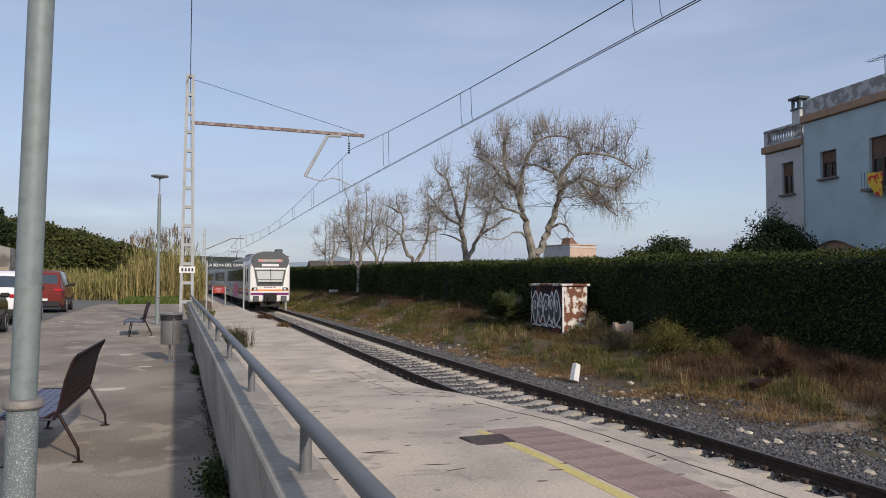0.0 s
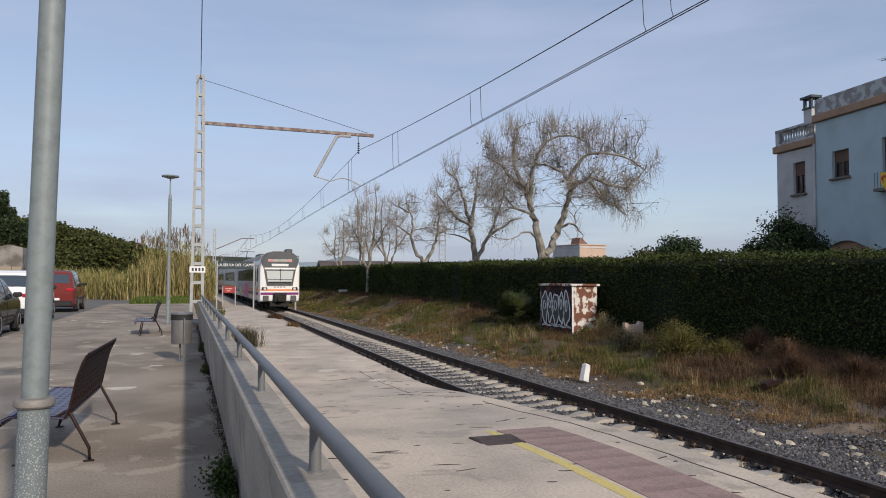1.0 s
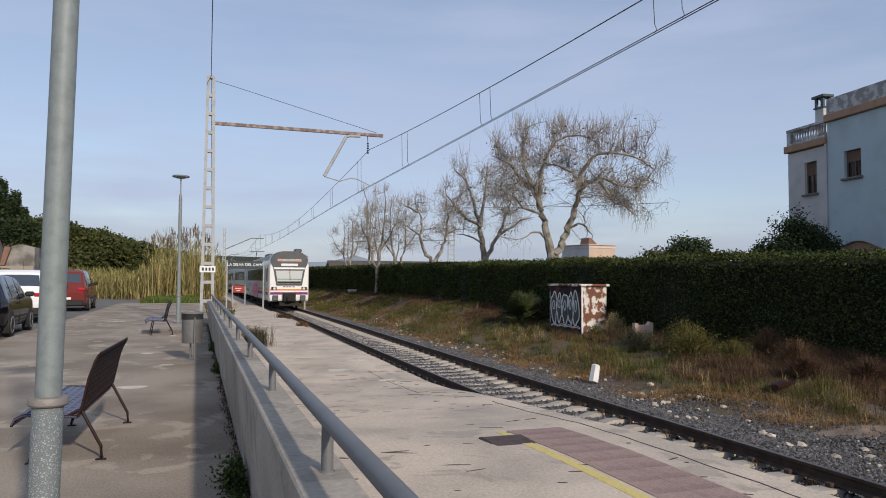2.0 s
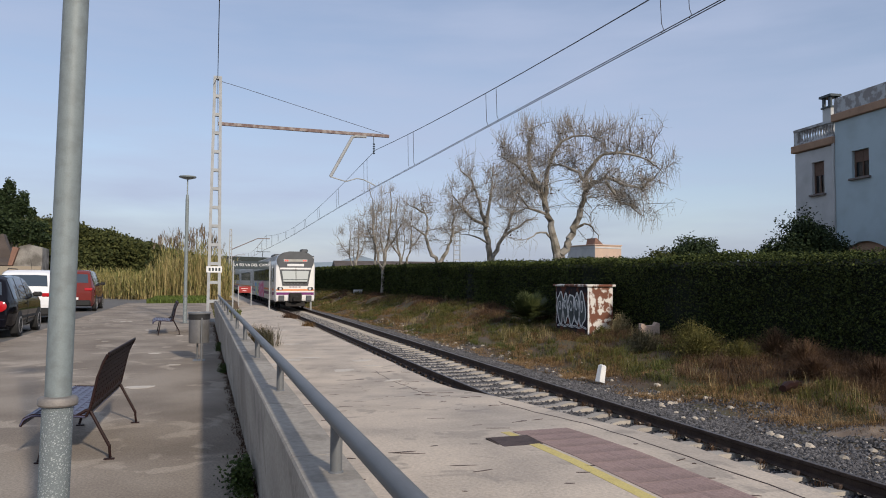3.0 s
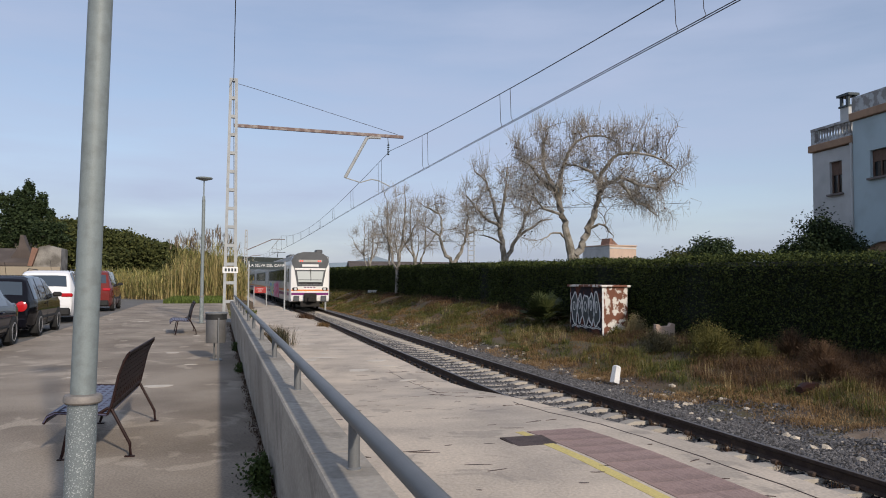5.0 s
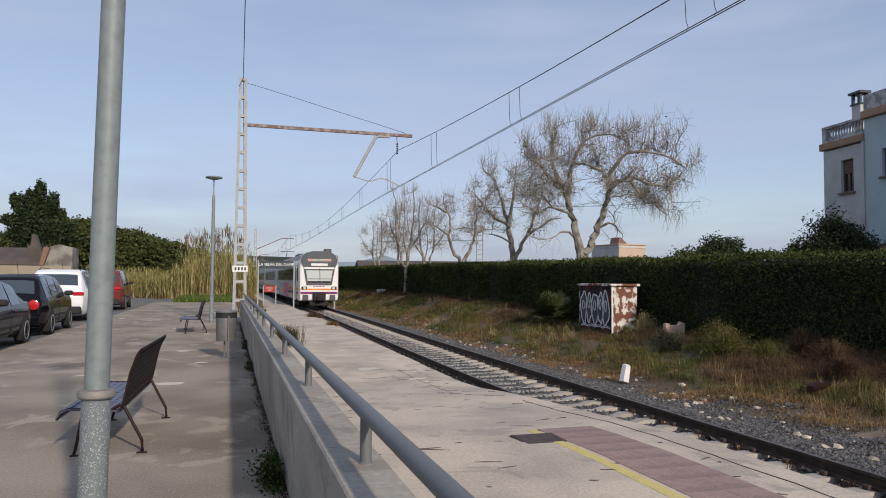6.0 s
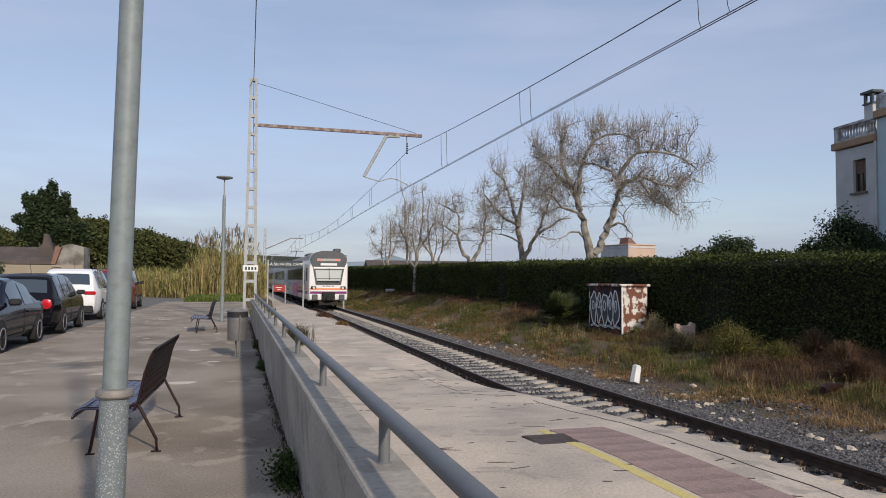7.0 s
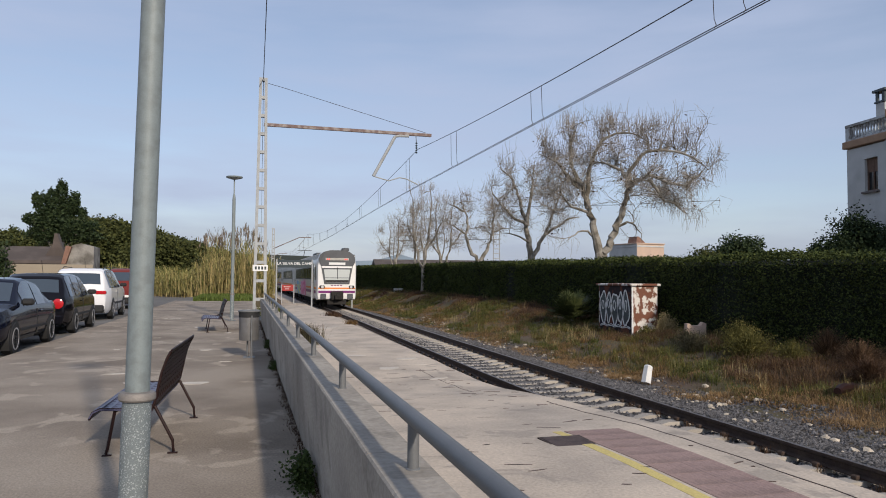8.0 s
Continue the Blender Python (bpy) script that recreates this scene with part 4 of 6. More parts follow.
def coach(y0, y1, end):
    rings = []
    if end:
        for y, w, s, e, t in ((0.0, 1.30, 0.72, 3.30, 3.92), (0.06, 1.38, 0.62, 3.42, 4.05), (0.25, 1.44, 0.56, 3.52, 4.16), (0.7, W, 0.56, EAVE, TOP)):
            rings.append(ring_section(w, s, e, t, y0 + y))
    else:
        rings.append(ring_section(W, BODY_LOW, EAVE, TOP, y0))
    rings += [ring_section(W, BODY_LOW, EAVE, TOP, y) for y in np.linspace(y0 + 1.2, y1, 6)]
    body = part("coach_body", Geo().loft(rings), WHITE, train, "white coach body with a grimy pale roof")
    part("roof_skin", Geo().loft([[(x * 1.004, y, z + 0.006) for x, y, z in ring_section(W, BODY_LOW, EAVE, TOP, yv)[3:10]] for yv in (y0 + (0.9 if end else 0.1), y1 - 0.1)], False), ROOFMAT, body, "weathered cream roof")
    s0 = y0 + (0.75 if end else 0.1)
    for nm, z0, z1, m in (("orange_stripe", 1.36, 1.50, ORANGE), ("purple_stripe", 1.02, 1.24, PURPLE)):
        for sx in (-1, 1):
            part(nm, Geo().box(min(sx * W, sx * (W + 0.006)), s0, z0, max(sx * W, sx * (W + 0.006)), y1 - 0.1, z1), m, body)
    for sx in (-1, 1):
        a, b = (sx * W, sx * (W + 0.012))
        x0, x1 = min(a, b), max(a, b)
        d0 = y0 + (2.3 if end else 1.2)
        part("window_band", Geo().box(x0, d0 + 1.7, 2.05, x1, y1 - 3.2, 3.02, 0.004), DARKGREY, body, "dark window band")
        k = d0 + 2.0
        while k < y1 - 4.6:
            part("window", Geo().box(min(sx * (W + 0.012), sx * (W + 0.02)), k, 2.12, max(sx * (W + 0.012), sx * (W + 0.02)), k + 1.35, 2.95, 0.003), GLASS, body)
            k += 1.62
        for dy in (d0, y1 - 2.4):
            dr = part("door", Geo().box(x0, dy, 0.60, x1, dy + 0.95, 3.2, 0.005), WHITE, body, "white plug door")
            part("door_glass", Geo().box(min(sx * (W + 0.012), sx * (W + 0.018)), dy + 0.33, 1.75, max(sx * (W + 0.012), sx * (W + 0.018)), dy + 0.62, 2.85, 0.003), GLASS, dr)
            part("door_seam", Geo().box(min(sx * W, sx * (W + 0.004)), dy - 0.03, 0.6, max(sx * W, sx * (W + 0.004)), dy, 3.22).box(min(sx * W, sx * (W + 0.004)), dy + 0.95, 0.6, max(sx * W, sx * (W + 0.004)), dy + 0.98, 3.22), DARKGREY, dr)
    for c in (y0 + 3.9, y1 - 3.9):
        bg = part("bogie", Geo().box(-1.2, c - 1.7, 0.35, 1.2, c + 1.7, 0.62, 0.04), UNDER, train, "grimy dark bogie")
        for w in (-1.25, 1.25):
            for sx in (-0.87, 0.87):
                part("wheel", Geo().loft([[(sx + o, c + w + 0.44 * math.cos(t), 0.443 + 0.44 * math.sin(t)) for t in np.linspace(0, 2 * math.pi, 20)[:-1]] for o in (-0.065, 0.065)]), UNDER, bg)
    part("underframe_box", Geo().box(-1.1, y0 + 6.4, 0.32, 1.1, y1 - 6.2, 0.66, 0.05), UNDER, train, "dark equipment boxes")
    return body


coach(0.0, 25.4, True)
coach(25.9, 50.6, False)
coach(51.1, 76.0, False)
part("gangway", Geo().box(-1.1, 25.3, 0.9, 1.1, 26.0, 3.7, 0.05), BLACK, train)
part("gangway", Geo().box(-1.1, 50.5, 0.9, 1.1, 51.2, 3.7, 0.05), BLACK, train)
# rear cab
part("mask", Geo().prism([(-1.16, 3.02), (-1.30, 3.30), (-1.34, 3.56), (-1.20, 3.90), (-0.92, 4.10), (-0.5, 4.21), (0.5, 4.21), (0.92, 4.10), (1.20, 3.90), (1.34, 3.56), (1.30, 3.30), (1.16, 3.02)], "y", -0.035, 0.45), DARKGREY, train, "dark grey cab brow")
part("window_surround", Geo().prism([(-1.15, 3.0), (-0.92, 1.72), (0.92, 1.72), (1.15, 3.0)], "y", -0.04, 0.1), DARKGREY, train, "dark windscreen surround")
part("brow_strip", Geo().box(-1.1, -0.065, 2.9, 1.1, -0.042, 3.03, 0.008), WHITE, train)
ws = part("windscreen", Geo().prism([(-0.97, 2.80), (-0.82, 1.86), (0.82, 1.86), (0.97, 2.80)], "y", -0.056, -0.041), CABGLASS, train, "windscreen with pale blinds drawn behind it")
part("dashboard", Geo().prism([(-0.84, 2.02), (-0.82, 1.87), (0.82, 1.87), (0.84, 2.02)], "y", -0.062, -0.057), BLACK, ws)
part("blind_rail", Geo().box(-0.87, -0.064, 2.16, 0.86, -0.057, 2.20), SIGNDARK, ws)
part("wiper", Geo().tube([(0.02, -0.075, 2.95), (0.05, -0.075, 2.1)], 0.02, 6), BLACK, ws)
for i, z in ((0, 3.55), (1, 3.22)):
    part("lamp_bar" if i == 0 else "destination_display", Geo().box(-0.85 if i == 0 else -0.6, -0.06, z - 0.09, 0.85 if i == 0 else 0.6, -0.036, z + 0.09, 0.02), ROOFMAT if i == 0 else PLATEMAT, train)
for sx in (-1, 1):
    for o in (0.58, 0.72):
        part("tail_lamp", Geo().loft([[(sx * o + 0.055 * math.cos(t), yv, 3.55 + 0.055 * math.sin(t)) for t in np.linspace(0, 2 * math.pi, 14)[:-1]] for yv in (-0.07, -0.06)]), RED_LAMP, train, "lit red marker lamp")
    hl = part("headlamp", Geo().box(sx * 1.08 - 0.2, -0.05, 1.38, sx * 1.08 + 0.2, 0.2, 1.62, 0.05), BLACK, train, "round headlamp in a black pod")
    part("headlamp_lens", Geo().loft([[(sx * 1.05 + 0.1 * math.cos(t), yv, 1.5 + 0.1 * math.sin(t)) for t in np.linspace(0, 2 * math.pi, 16)[:-1]] for yv in (-0.06, -0.051)]), CLEARLENS, hl)
    part("buffer_pad", Geo().box(sx * 0.98 - 0.2, -0.12, 0.62, sx * 0.98 + 0.2, 0.1, 1.02, 0.03), DARKGREY, train)
part("orange_stripe", Geo().box(-1.34, -0.012, 1.36, 1.34, 0.05, 1.47), ORANGE, train)
part("purple_stripe", Geo().box(-1.34, -0.012, 1.06, 1.34, 0.05, 1.24), PURPLE, train)
part("coupler", Geo().box(-0.45, -0.35, 0.55, 0.45, 0.1, 1.2, 0.06).box(-0.2, -0.6, 0.6, 0.2, -0.3, 0.95, 0.04), UNDER, train, "black automatic coupler")
part("snow_plough", Geo().box(-0.7, -0.1, 0.22, 0.7, 0.15, 0.55, 0.03), UNDER, train)
for x0 in (-0.42, -0.2, 0.0, 0.24):
    part("logo_bar", Geo().box(x0, -0.02, 1.6, x0 + 0.15, 0.02, 1.66), PURPLE, train)
part("pantograph", Geo().tube([(0, 30, 4.25), (0, 31.4, 4.75), (0, 30.2, 5.3)], 0.035, 6).box(-0.8, 30.1, 5.28, 0.8, 30.3, 5.33), UNDER, train)
part("roof_horn", Geo().box(0.45, 0.5, 4.15, 0.95, 1.4, 4.42, 0.06), DARKGREY, train)
part("roof_unit", Geo().box(-0.8, 8, 4.05, 0.8, 11, 4.30, 0.08), DARKGREY, train)
part("mirror_arm", Geo().tube([(-W - 0.02, 1.0, 1.7), (-W - 0.1, 0.95, 1.75), (-W - 0.1, 0.95, 3.1), (-W - 0.02, 1.0, 3.15)], 0.02, 6), PLATEMAT, train)
part("cab_window", Geo().box(-W - 0.014, 0.95, 2.0, -W + 0.01, 1.85, 3.0, 0.01), GLASS, train)
# spray paint along the coach side
for y0, y1, z0, z1, m, lab in ((9.5, 15.2, 0.68, 2.0, PINK, "pink bubble graffiti"), (16.2, 20.5, 0.68, 2.0, SKYBLUE, "blue and yellow graffiti")):
    top = [(y, z1 - 0.22 * abs(math.sin((y - y0) * 2.1)) - 0.1 * math.sin(y * 5)) for y in np.linspace(y1, y0, 24)]
    part("graffiti", Geo().prism([(y0, z0), (y1, z0)] + top, "x", -W - 0.022, -W - 0.004), m, train, lab)

# ---- parked cars ----
def car(label, paint, at, turn, length, width, height, style, group="parked cars"):
    """A parked car; its front points along +y, it stands on z = 0."""
    t = thing("car", label, "car", at, turn, group)
    h, L, w = height, length / 2, width / 2
    belt, wb = h * 0.615, length * 0.295
    R = 0.36 if style == "suv" else 0.32
    if style == "sedan":
        prof = [(-1, 0.46), (-0.985, 0.60), (-0.93, 0.655), (-0.66, 0.68), (-0.36, 0.94), (-0.1, 1.0), (0.12, 0.975), (0.46, 0.66), (0.85, 0.575), (0.96, 0.50), (1, 0.36)]
        rear_glass, front_glass, panes = (-0.61, -0.39), (0.17, 0.43), [(-0.44, -0.14), (-0.11, 0.26)]
    else:
        prof = [(-1, 0.42), (-0.99, 0.56), (-0.965, 0.66), (-0.86, 0.93), (-0.74, 0.985), (-0.3, 1.0), (0.02, 0.985), (0.16, 0.94), (0.50, 0.665), (0.86, 0.59), (0.965, 0.50), (1, 0.36)]
        rear_glass, front_glass, panes = (-0.955, -0.875), (0.2, 0.47), [(-0.80, -0.52), (-0.48, -0.10), (-0.06, 0.27)]
    py, pz = [p[0] for p in prof], [p[1] for p in prof]

    def ring(u, grow=0.0):
        """Half-outline at u (-1 rear to 1 front): sill, flank, belt, pillar, roof edge, roof middle."""
        top = float(np.interp(u, py, pz)) * h
        wide = w * (1 - 0.13 * max(0.0, abs(u) - 0.72) ** 1.5 / 0.148) + grow
        b = min(belt, top - 0.02)
        k = max(0.0, min(1.0, (top - belt) / (h - belt)))
        low = 0.24 if abs(u) < 0.9 else 0.30
        mid = b + (top - b) * 0.5
        half = [(wide * 0.90, low), (wide * 0.985, low + 0.12), (wide, (low + b) * 0.52), (wide * 0.985, b - 0.10), (wide * (0.93 + 0.02 * k), b),
                (wide * (0.93 - 0.10 * k), mid), (wide * (0.92 - 0.20 * k), top - 0.035 - 0.02 * k), (wide * (0.80 - 0.18 * k), top - 0.005), (wide * 0.35, top + 0.012)]
        pts = half + [(-x, z) for x, z in reversed(half)]
        return [(x, u * L, z) for x, z in pts]

    us = sorted(set(py + list(np.linspace(-1, 1, 34))))
    part("body", Geo().loft([ring(u) for u in us]), paint, t, smooth=50)

    def patch(u0, u1, rows, n=5):
        """A pane laid 8 mm over the body between two stations and over some rows of its outline."""
        out = [[Vector(ring(u, 0.010)[r]) for r in rows] for u in np.linspace(u0, u1, n)]
        inn = [[Vector(ring(u, -0.02)[r]) for r in rows] for u in np.linspace(u0, u1, n)]
        for line in out:
            for p in line:
                p.z += 0.006
        return Geo().loft(out, False).loft(inn, False)

    for a, b in panes:
        part("side_window", patch(a, b, (4, 5, 6)), CARGLASS, t)
        part("side_window", patch(a, b, (13, 12, 11)), CARGLASS, t)
    for (a, b), nm in ((rear_glass, "rear_window"), (front_glass, "windscreen")):
        part(nm, patch(a, b, (7, 8, 9, 10), 4), CARGLASS, t)
    disc = lambda r, o: [(o, r * math.cos(a), R + r * math.sin(a)) for a in np.linspace(0, 2 * math.pi, 29)[:-1]]
    tyre = Geo().loft([disc(r, o) for o, r in ((-0.10, R * 0.66), (-0.10, R * 0.93), (-0.07, R), (0.07, R), (0.10, R * 0.93), (0.10, R * 0.66))]).mesh("tyre", BLACK)
    rim = Geo().loft([disc(r, o) for o, r in ((0.04, R * 0.68), (0.104, R * 0.68), (0.104, R * 0.60), (0.04, R * 0.60))])
    for k in range(5):
        rim.box(0.06, -0.045, 0.0, 0.10, 0.045, R * 0.64, 0.01, Matrix.Translation((0, 0, R)) @ Matrix.Rotation(k * 2 * math.pi / 5, 4, "X"))
    rim = rim.mesh("rim", ALLOY)
    hub = Geo().loft([disc(R * 0.67, -0.02), disc(R * 0.67, 0.05)]).mesh("brake_disc", UNDER)
    arch = Geo().loft([[(o, r * math.cos(a), R + r * math.sin(a)) for a in np.linspace(-0.12, math.pi + 0.12, 16)] + [(o, r * math.cos(a), R + r * math.sin(a)) for a in (math.pi + 0.6, -0.6)] for o, r in ((-0.16, R * 1.16), (0.0, R * 1.16))]).mesh("wheel_arch", BLACK)
    for s in (-1, 1):
        for c in (-wb, wb):
            flip = Matrix.Rotation(0 if s > 0 else math.pi, 4, "Z")
            side = abs(ring(c / L)[2][0])
            part("wheel_arch", arch, None, t, "dark wheel arch").matrix_local = Matrix.Translation((s * (side + 0.004), c, 0)) @ flip
            wl = part("wheel", tyre, None, t)
            wl.matrix_local = Matrix.Translation((s * (side - 0.075), c, 0)) @ flip
            part("rim", rim, None, wl, "alloy rim")
            part("brake_disc", hub, None, wl)
        e = abs(ring(-0.985)[3][0])
        if style == "suv":
            tl = Geo().box(min(s * e * 0.62, s * (e + 0.03)), -L - 0.015, belt - 0.22, max(s * e * 0.62, s * (e + 0.03)), -L + 0.28, belt - 0.09, 0.03)
        else:
            tl = Geo().loft([[(s * (e - 0.14) + r * math.cos(a), o, belt - 0.17 + r * math.sin(a)) for a in np.linspace(0, 2 * math.pi, 21)[:-1]] for o, r in ((-L + 0.2, 0.13), (-L - 0.015, 0.13), (-L - 0.03, 0.09))])
        part("tail_light", tl, REDLENS, t, "red tail light")
        part("headlight", Geo().box(min(s * w * 0.55, s * w * 0.90), L * 0.93, h * 0.40, max(s * w * 0.55, s * w * 0.90), L + 0.004, h * 0.48, 0.03), CLEARLENS, t, "clear headlight")
        part("mirror", Geo().box(min(s * (w - 0.06), s * (w + 0.18)), 0.30 * L, belt + 0.02, max(s * (w - 0.06), s * (w + 0.18)), 0.30 * L + 0.12, belt + 0.16, 0.04), BLACK, t)
        part("door_handle", Geo().box(min(s * (w - 0.02), s * (w + 0.018)), -0.25 * L, belt - 0.15, max(s * (w - 0.02), s * (w + 0.018)), -0.25 * L + 0.18, belt - 0.12, 0.006), paint, t)
        part("door_seam", Geo().box(min(s * (w - 0.03), s * (w + 0.002)), -0.105 * L, 0.32, max(s * (w - 0.03), s * (w + 0.002)), -0.10 * L, belt - 0.08), BLACK, t)
        part("side_trim", Geo().box(min(s * (w - 0.03), s * (w + 0.010)), -wb + R * 1.25, h * 0.29, max(s * (w - 0.03), s * (w + 0.010)), wb - R * 1.25, h * 0.33, 0.006), BLACK, t)
    part("rear_bumper", Geo().box(-w * 0.84, -L - 0.05, 0.27, w * 0.84, -L + 0.15, 0.54, 0.05), BLACK if style == "suv" else paint, t)
    part("front_bumper", Geo().box(-w * 0.84, L - 0.15, 0.24, w * 0.84, L + 0.04, 0.50, 0.05), paint, t)
    part("number_plate", Geo().box(-0.26, -L - 0.062, 0.56, 0.26, -L - 0.01, 0.67, 0.004), PLATEMAT, t)
    part("aerial", Geo().tube([(0, -0.45 * L, h - 0.01), (0, -0.55 * L, h + 0.35)], 0.006, 4), BLACK, t)
    if style == "suv":
        for s in (-1, 1):
            part("roof_rail", Geo().tube([(s * w * 0.66, -0.66 * L, h - 0.03), (s * w * 0.67, -0.55 * L, h + 0.05), (s * w * 0.67, 0.02 * L, h + 0.04), (s * w * 0.66, 0.12 * L, h - 0.05)], 0.016, 6), BLACK, t)
    return t


def car_paint(name, c):
    return mat(name, c, 0.10, 0.0, 0.03, 1, 20, 0, coat=0.0, spec=0.22)


NAVY, BLACKPAINT = car_paint("navy car paint", (0.004, 0.006, 0.016)), car_paint("black car paint", (0.006, 0.006, 0.009))
WHITEPAINT, REDPAINT = car_paint("white car paint", (0.75, 0.75, 0.75)), car_paint("dark red car paint", (0.16, 0.03, 0.025))
ROAD_Z = 0.617
car("dark navy saloon car parked nose to the viewer", NAVY, (-5.42, 17.1, ROAD_Z), 181, 4.9, 1.86, 1.50, "sedan")
car("black hatchback with red tail lights by the kerb", BLACKPAINT, (-5.52, 22.75, ROAD_Z), 1.5, 4.4, 1.78, 1.62, "hatch")
car("white crossover with roof rails and a black bumper", WHITEPAINT, (-5.86, 29.9, ROAD_Z), 2, 5.0, 2.0, 1.84, "suv")
car("dark red crossover parked behind the white one", REDPAINT, (-5.85, 39.3, ROAD_Z), 2, 4.9, 1.85, 1.95, "suv")
car("white car parked beside the far wall", WHITEPAINT, (-11.4, 34.0, ROAD_Z), 0, 4.2, 1.8, 1.5, "hatch")

# ---- bare plane trees behind the hedge ----
def bare_tree(label, at, limbs, crown_at, radii, seed, ends=200, twigs=3000, weep=0.3, turn=-15.5):
    """A bare pollarded plane: hand-laid main limbs (start radius, points across and up), from which finer boughs part again
    and again until they fill a domed crown; straight shoots stand on its top and thin sprays hang from its skirt."""
    r = random.Random(seed)
    t = thing("plane_tree", label, "tree", at, turn, "row of plane trees")
    limb, twig = Geo(), Geo()
    nodes = []
    for rad, pts in limbs:
        deep = r.uniform(-0.35, 0.35) * radii[1]
        line = [Vector((x, deep * (i / (len(pts) - 1)) ** 1.3, z)) for i, (x, z) in enumerate(pts)]
        fine = [line[0]]
        for i in range(len(line) - 1):
            p0, p1, p2, p3 = line[max(i - 1, 0)], line[i], line[i + 1], line[min(i + 2, len(line) - 1)]
            for u in (0.34, 0.67, 1.0):
                q = 0.5 * (2 * p1 + (p2 - p0) * u + (2 * p0 - 5 * p1 + 4 * p2 - p3) * u * u + (3 * p1 - p0 - 3 * p2 + p3) * u ** 3)
                fine.append(q + Vector((r.gauss(0, 0.05), r.gauss(0, 0.05), r.gauss(0, 0.03))))
        rr = [rad * (1 - 0.85 * (i / (len(fine) - 1)) ** 0.8) * r.uniform(0.92, 1.1) for i in range(len(fine))]
        part("main_limb", Geo().tube(fine, rr, 9), BARK, t, "pale crooked bare limb")
        for i in range(len(fine) // 3, len(fine)):
            nodes.append((fine[i], (fine[i] - fine[i - 1]).normalized(), rr[i]))
    c = Vector(crown_at)
    goals = []
    while len(goals) < ends:
        d = Vector((r.gauss(0, 1), r.gauss(0, 1), r.gauss(0, 1))).normalized()
        if d.z < -0.75:
            continue
        k = r.uniform(0.12, 1.0) ** 0.5 * (1 + 0.10 * math.sin(5 * d.x + seed) + 0.08 * math.cos(7 * d.y))
        goals.append(c + Vector((d.x * radii[0], d.y * radii[1], d.z * radii[2])) * k)
    tips = []

    def reach(p, d, aims, depth, top):
        n = len(aims)
        rad = max(0.011, min(top * 0.8, 0.018 * n ** 0.55))
        mid = sum(aims, Vector()) / n
        go = (mid - p).length * (1.0 if n == 1 else 0.45)
        pts, rr = [p.copy()], [rad]
        for k in range(5):
            want = (mid - p).normalized()
            d = (d * 0.62 + want * 0.38 + Vector((r.uniform(-1, 1), r.uniform(-1, 1), r.uniform(-0.7, 0.9))) * 0.26).normalized()
            p = p + d * (go / 5)
            pts.append(p.copy()); rr.append(rad * (1 - 0.06 * (k + 1)))
            if n <= 6:
                tips.append((p.copy(), d.copy()))
        (limb if rad > 0.04 else twig).tube(pts, rr, 7 if rad > 0.08 else 5 if rad > 0.03 else 4, False)
        if n == 1:
            return
        seeds = r.sample(aims, min(n, 3 if n > 12 and r.random() < 0.45 else 2))
        groups = [[] for q in seeds]
        for g in aims:
            groups[min(range(len(seeds)), key=lambda i: (g - seeds[i]).length)].append(g)
        for g in groups:
            if g:
                reach(p.copy(), d, g, depth + 1, rad)

    share = {}
    for g in goals:
        i = min(range(len(nodes)), key=lambda i: (g - nodes[i][0]).length + (0.8 if nodes[i][0].z > g.z + 0.3 else 0.0) + r.random() * 0.5)
        share.setdefault(i, []).append(g)
    for i, aims in share.items():
        p, d, rad = nodes[i]
        reach(p.copy(), d, aims, 1, rad)
    for k in range(twigs):
        p, d = tips[r.randrange(len(tips))]
        out = p - c
        high = out.z > 0.15 * radii[2]
        hang = not high and abs(out.x) > 0.45 * radii[0] and r.random() < weep
        p = p + Vector((r.gauss(0, 0.12), r.gauss(0, 0.12), r.gauss(0, 0.12)))
        if high and r.random() < 0.42:
            e = p + Vector((r.gauss(0, 0.2), r.gauss(0, 0.2), 1)).normalized() * r.uniform(0.3, 1.15)
            q = (p + e) * 0.5 + Vector((r.gauss(0, 0.03), r.gauss(0, 0.03), 0))
        elif hang:
            q = p + Vector((r.gauss(0, 0.25), r.gauss(0, 0.25), -0.25))
            e = q + Vector((r.gauss(0, 0.15), r.gauss(0, 0.15), -r.uniform(0.2, 0.9)))
        else:
            d2 = (d * 0.3 + Vector((r.uniform(-0.6, 0.6), r.uniform(-0.6, 0.6), r.uniform(-0.6, 0.9)))).normalized()
            q = p + d2 * r.uniform(0.15, 0.5)
            e = q + (d2 + Vector((r.uniform(-0.5, 0.5), r.uniform(-0.5, 0.5), r.uniform(-0.5, 0.6)))).normalized() * r.uniform(0.15, 0.45)
        twig.tube([p, q, e], [0.009, 0.007, 0.004], 3, False)
    part("branch_work", limb, BARK, t, "finer crooked bare boughs", kind="stuff")
    part("twig_spray", twig, TWIG, t, "fine grey-brown bare twigs", 0, kind="stuff")
    rl = np.random.default_rng(seed)
    tip_at = np.array([tuple(p) for p, d in tips])
    n = twigs // 12
    pick = tip_at[rl.integers(0, len(tip_at), n)] + rl.normal(0, 0.3, (n, 3))
    part("dry_leaves", leaves("dry_leaves", pick, np.full(n, 0.085), BRUSH, rl), None, t, "few brown leaves and seed balls left hanging", kind="stuff")
    return t


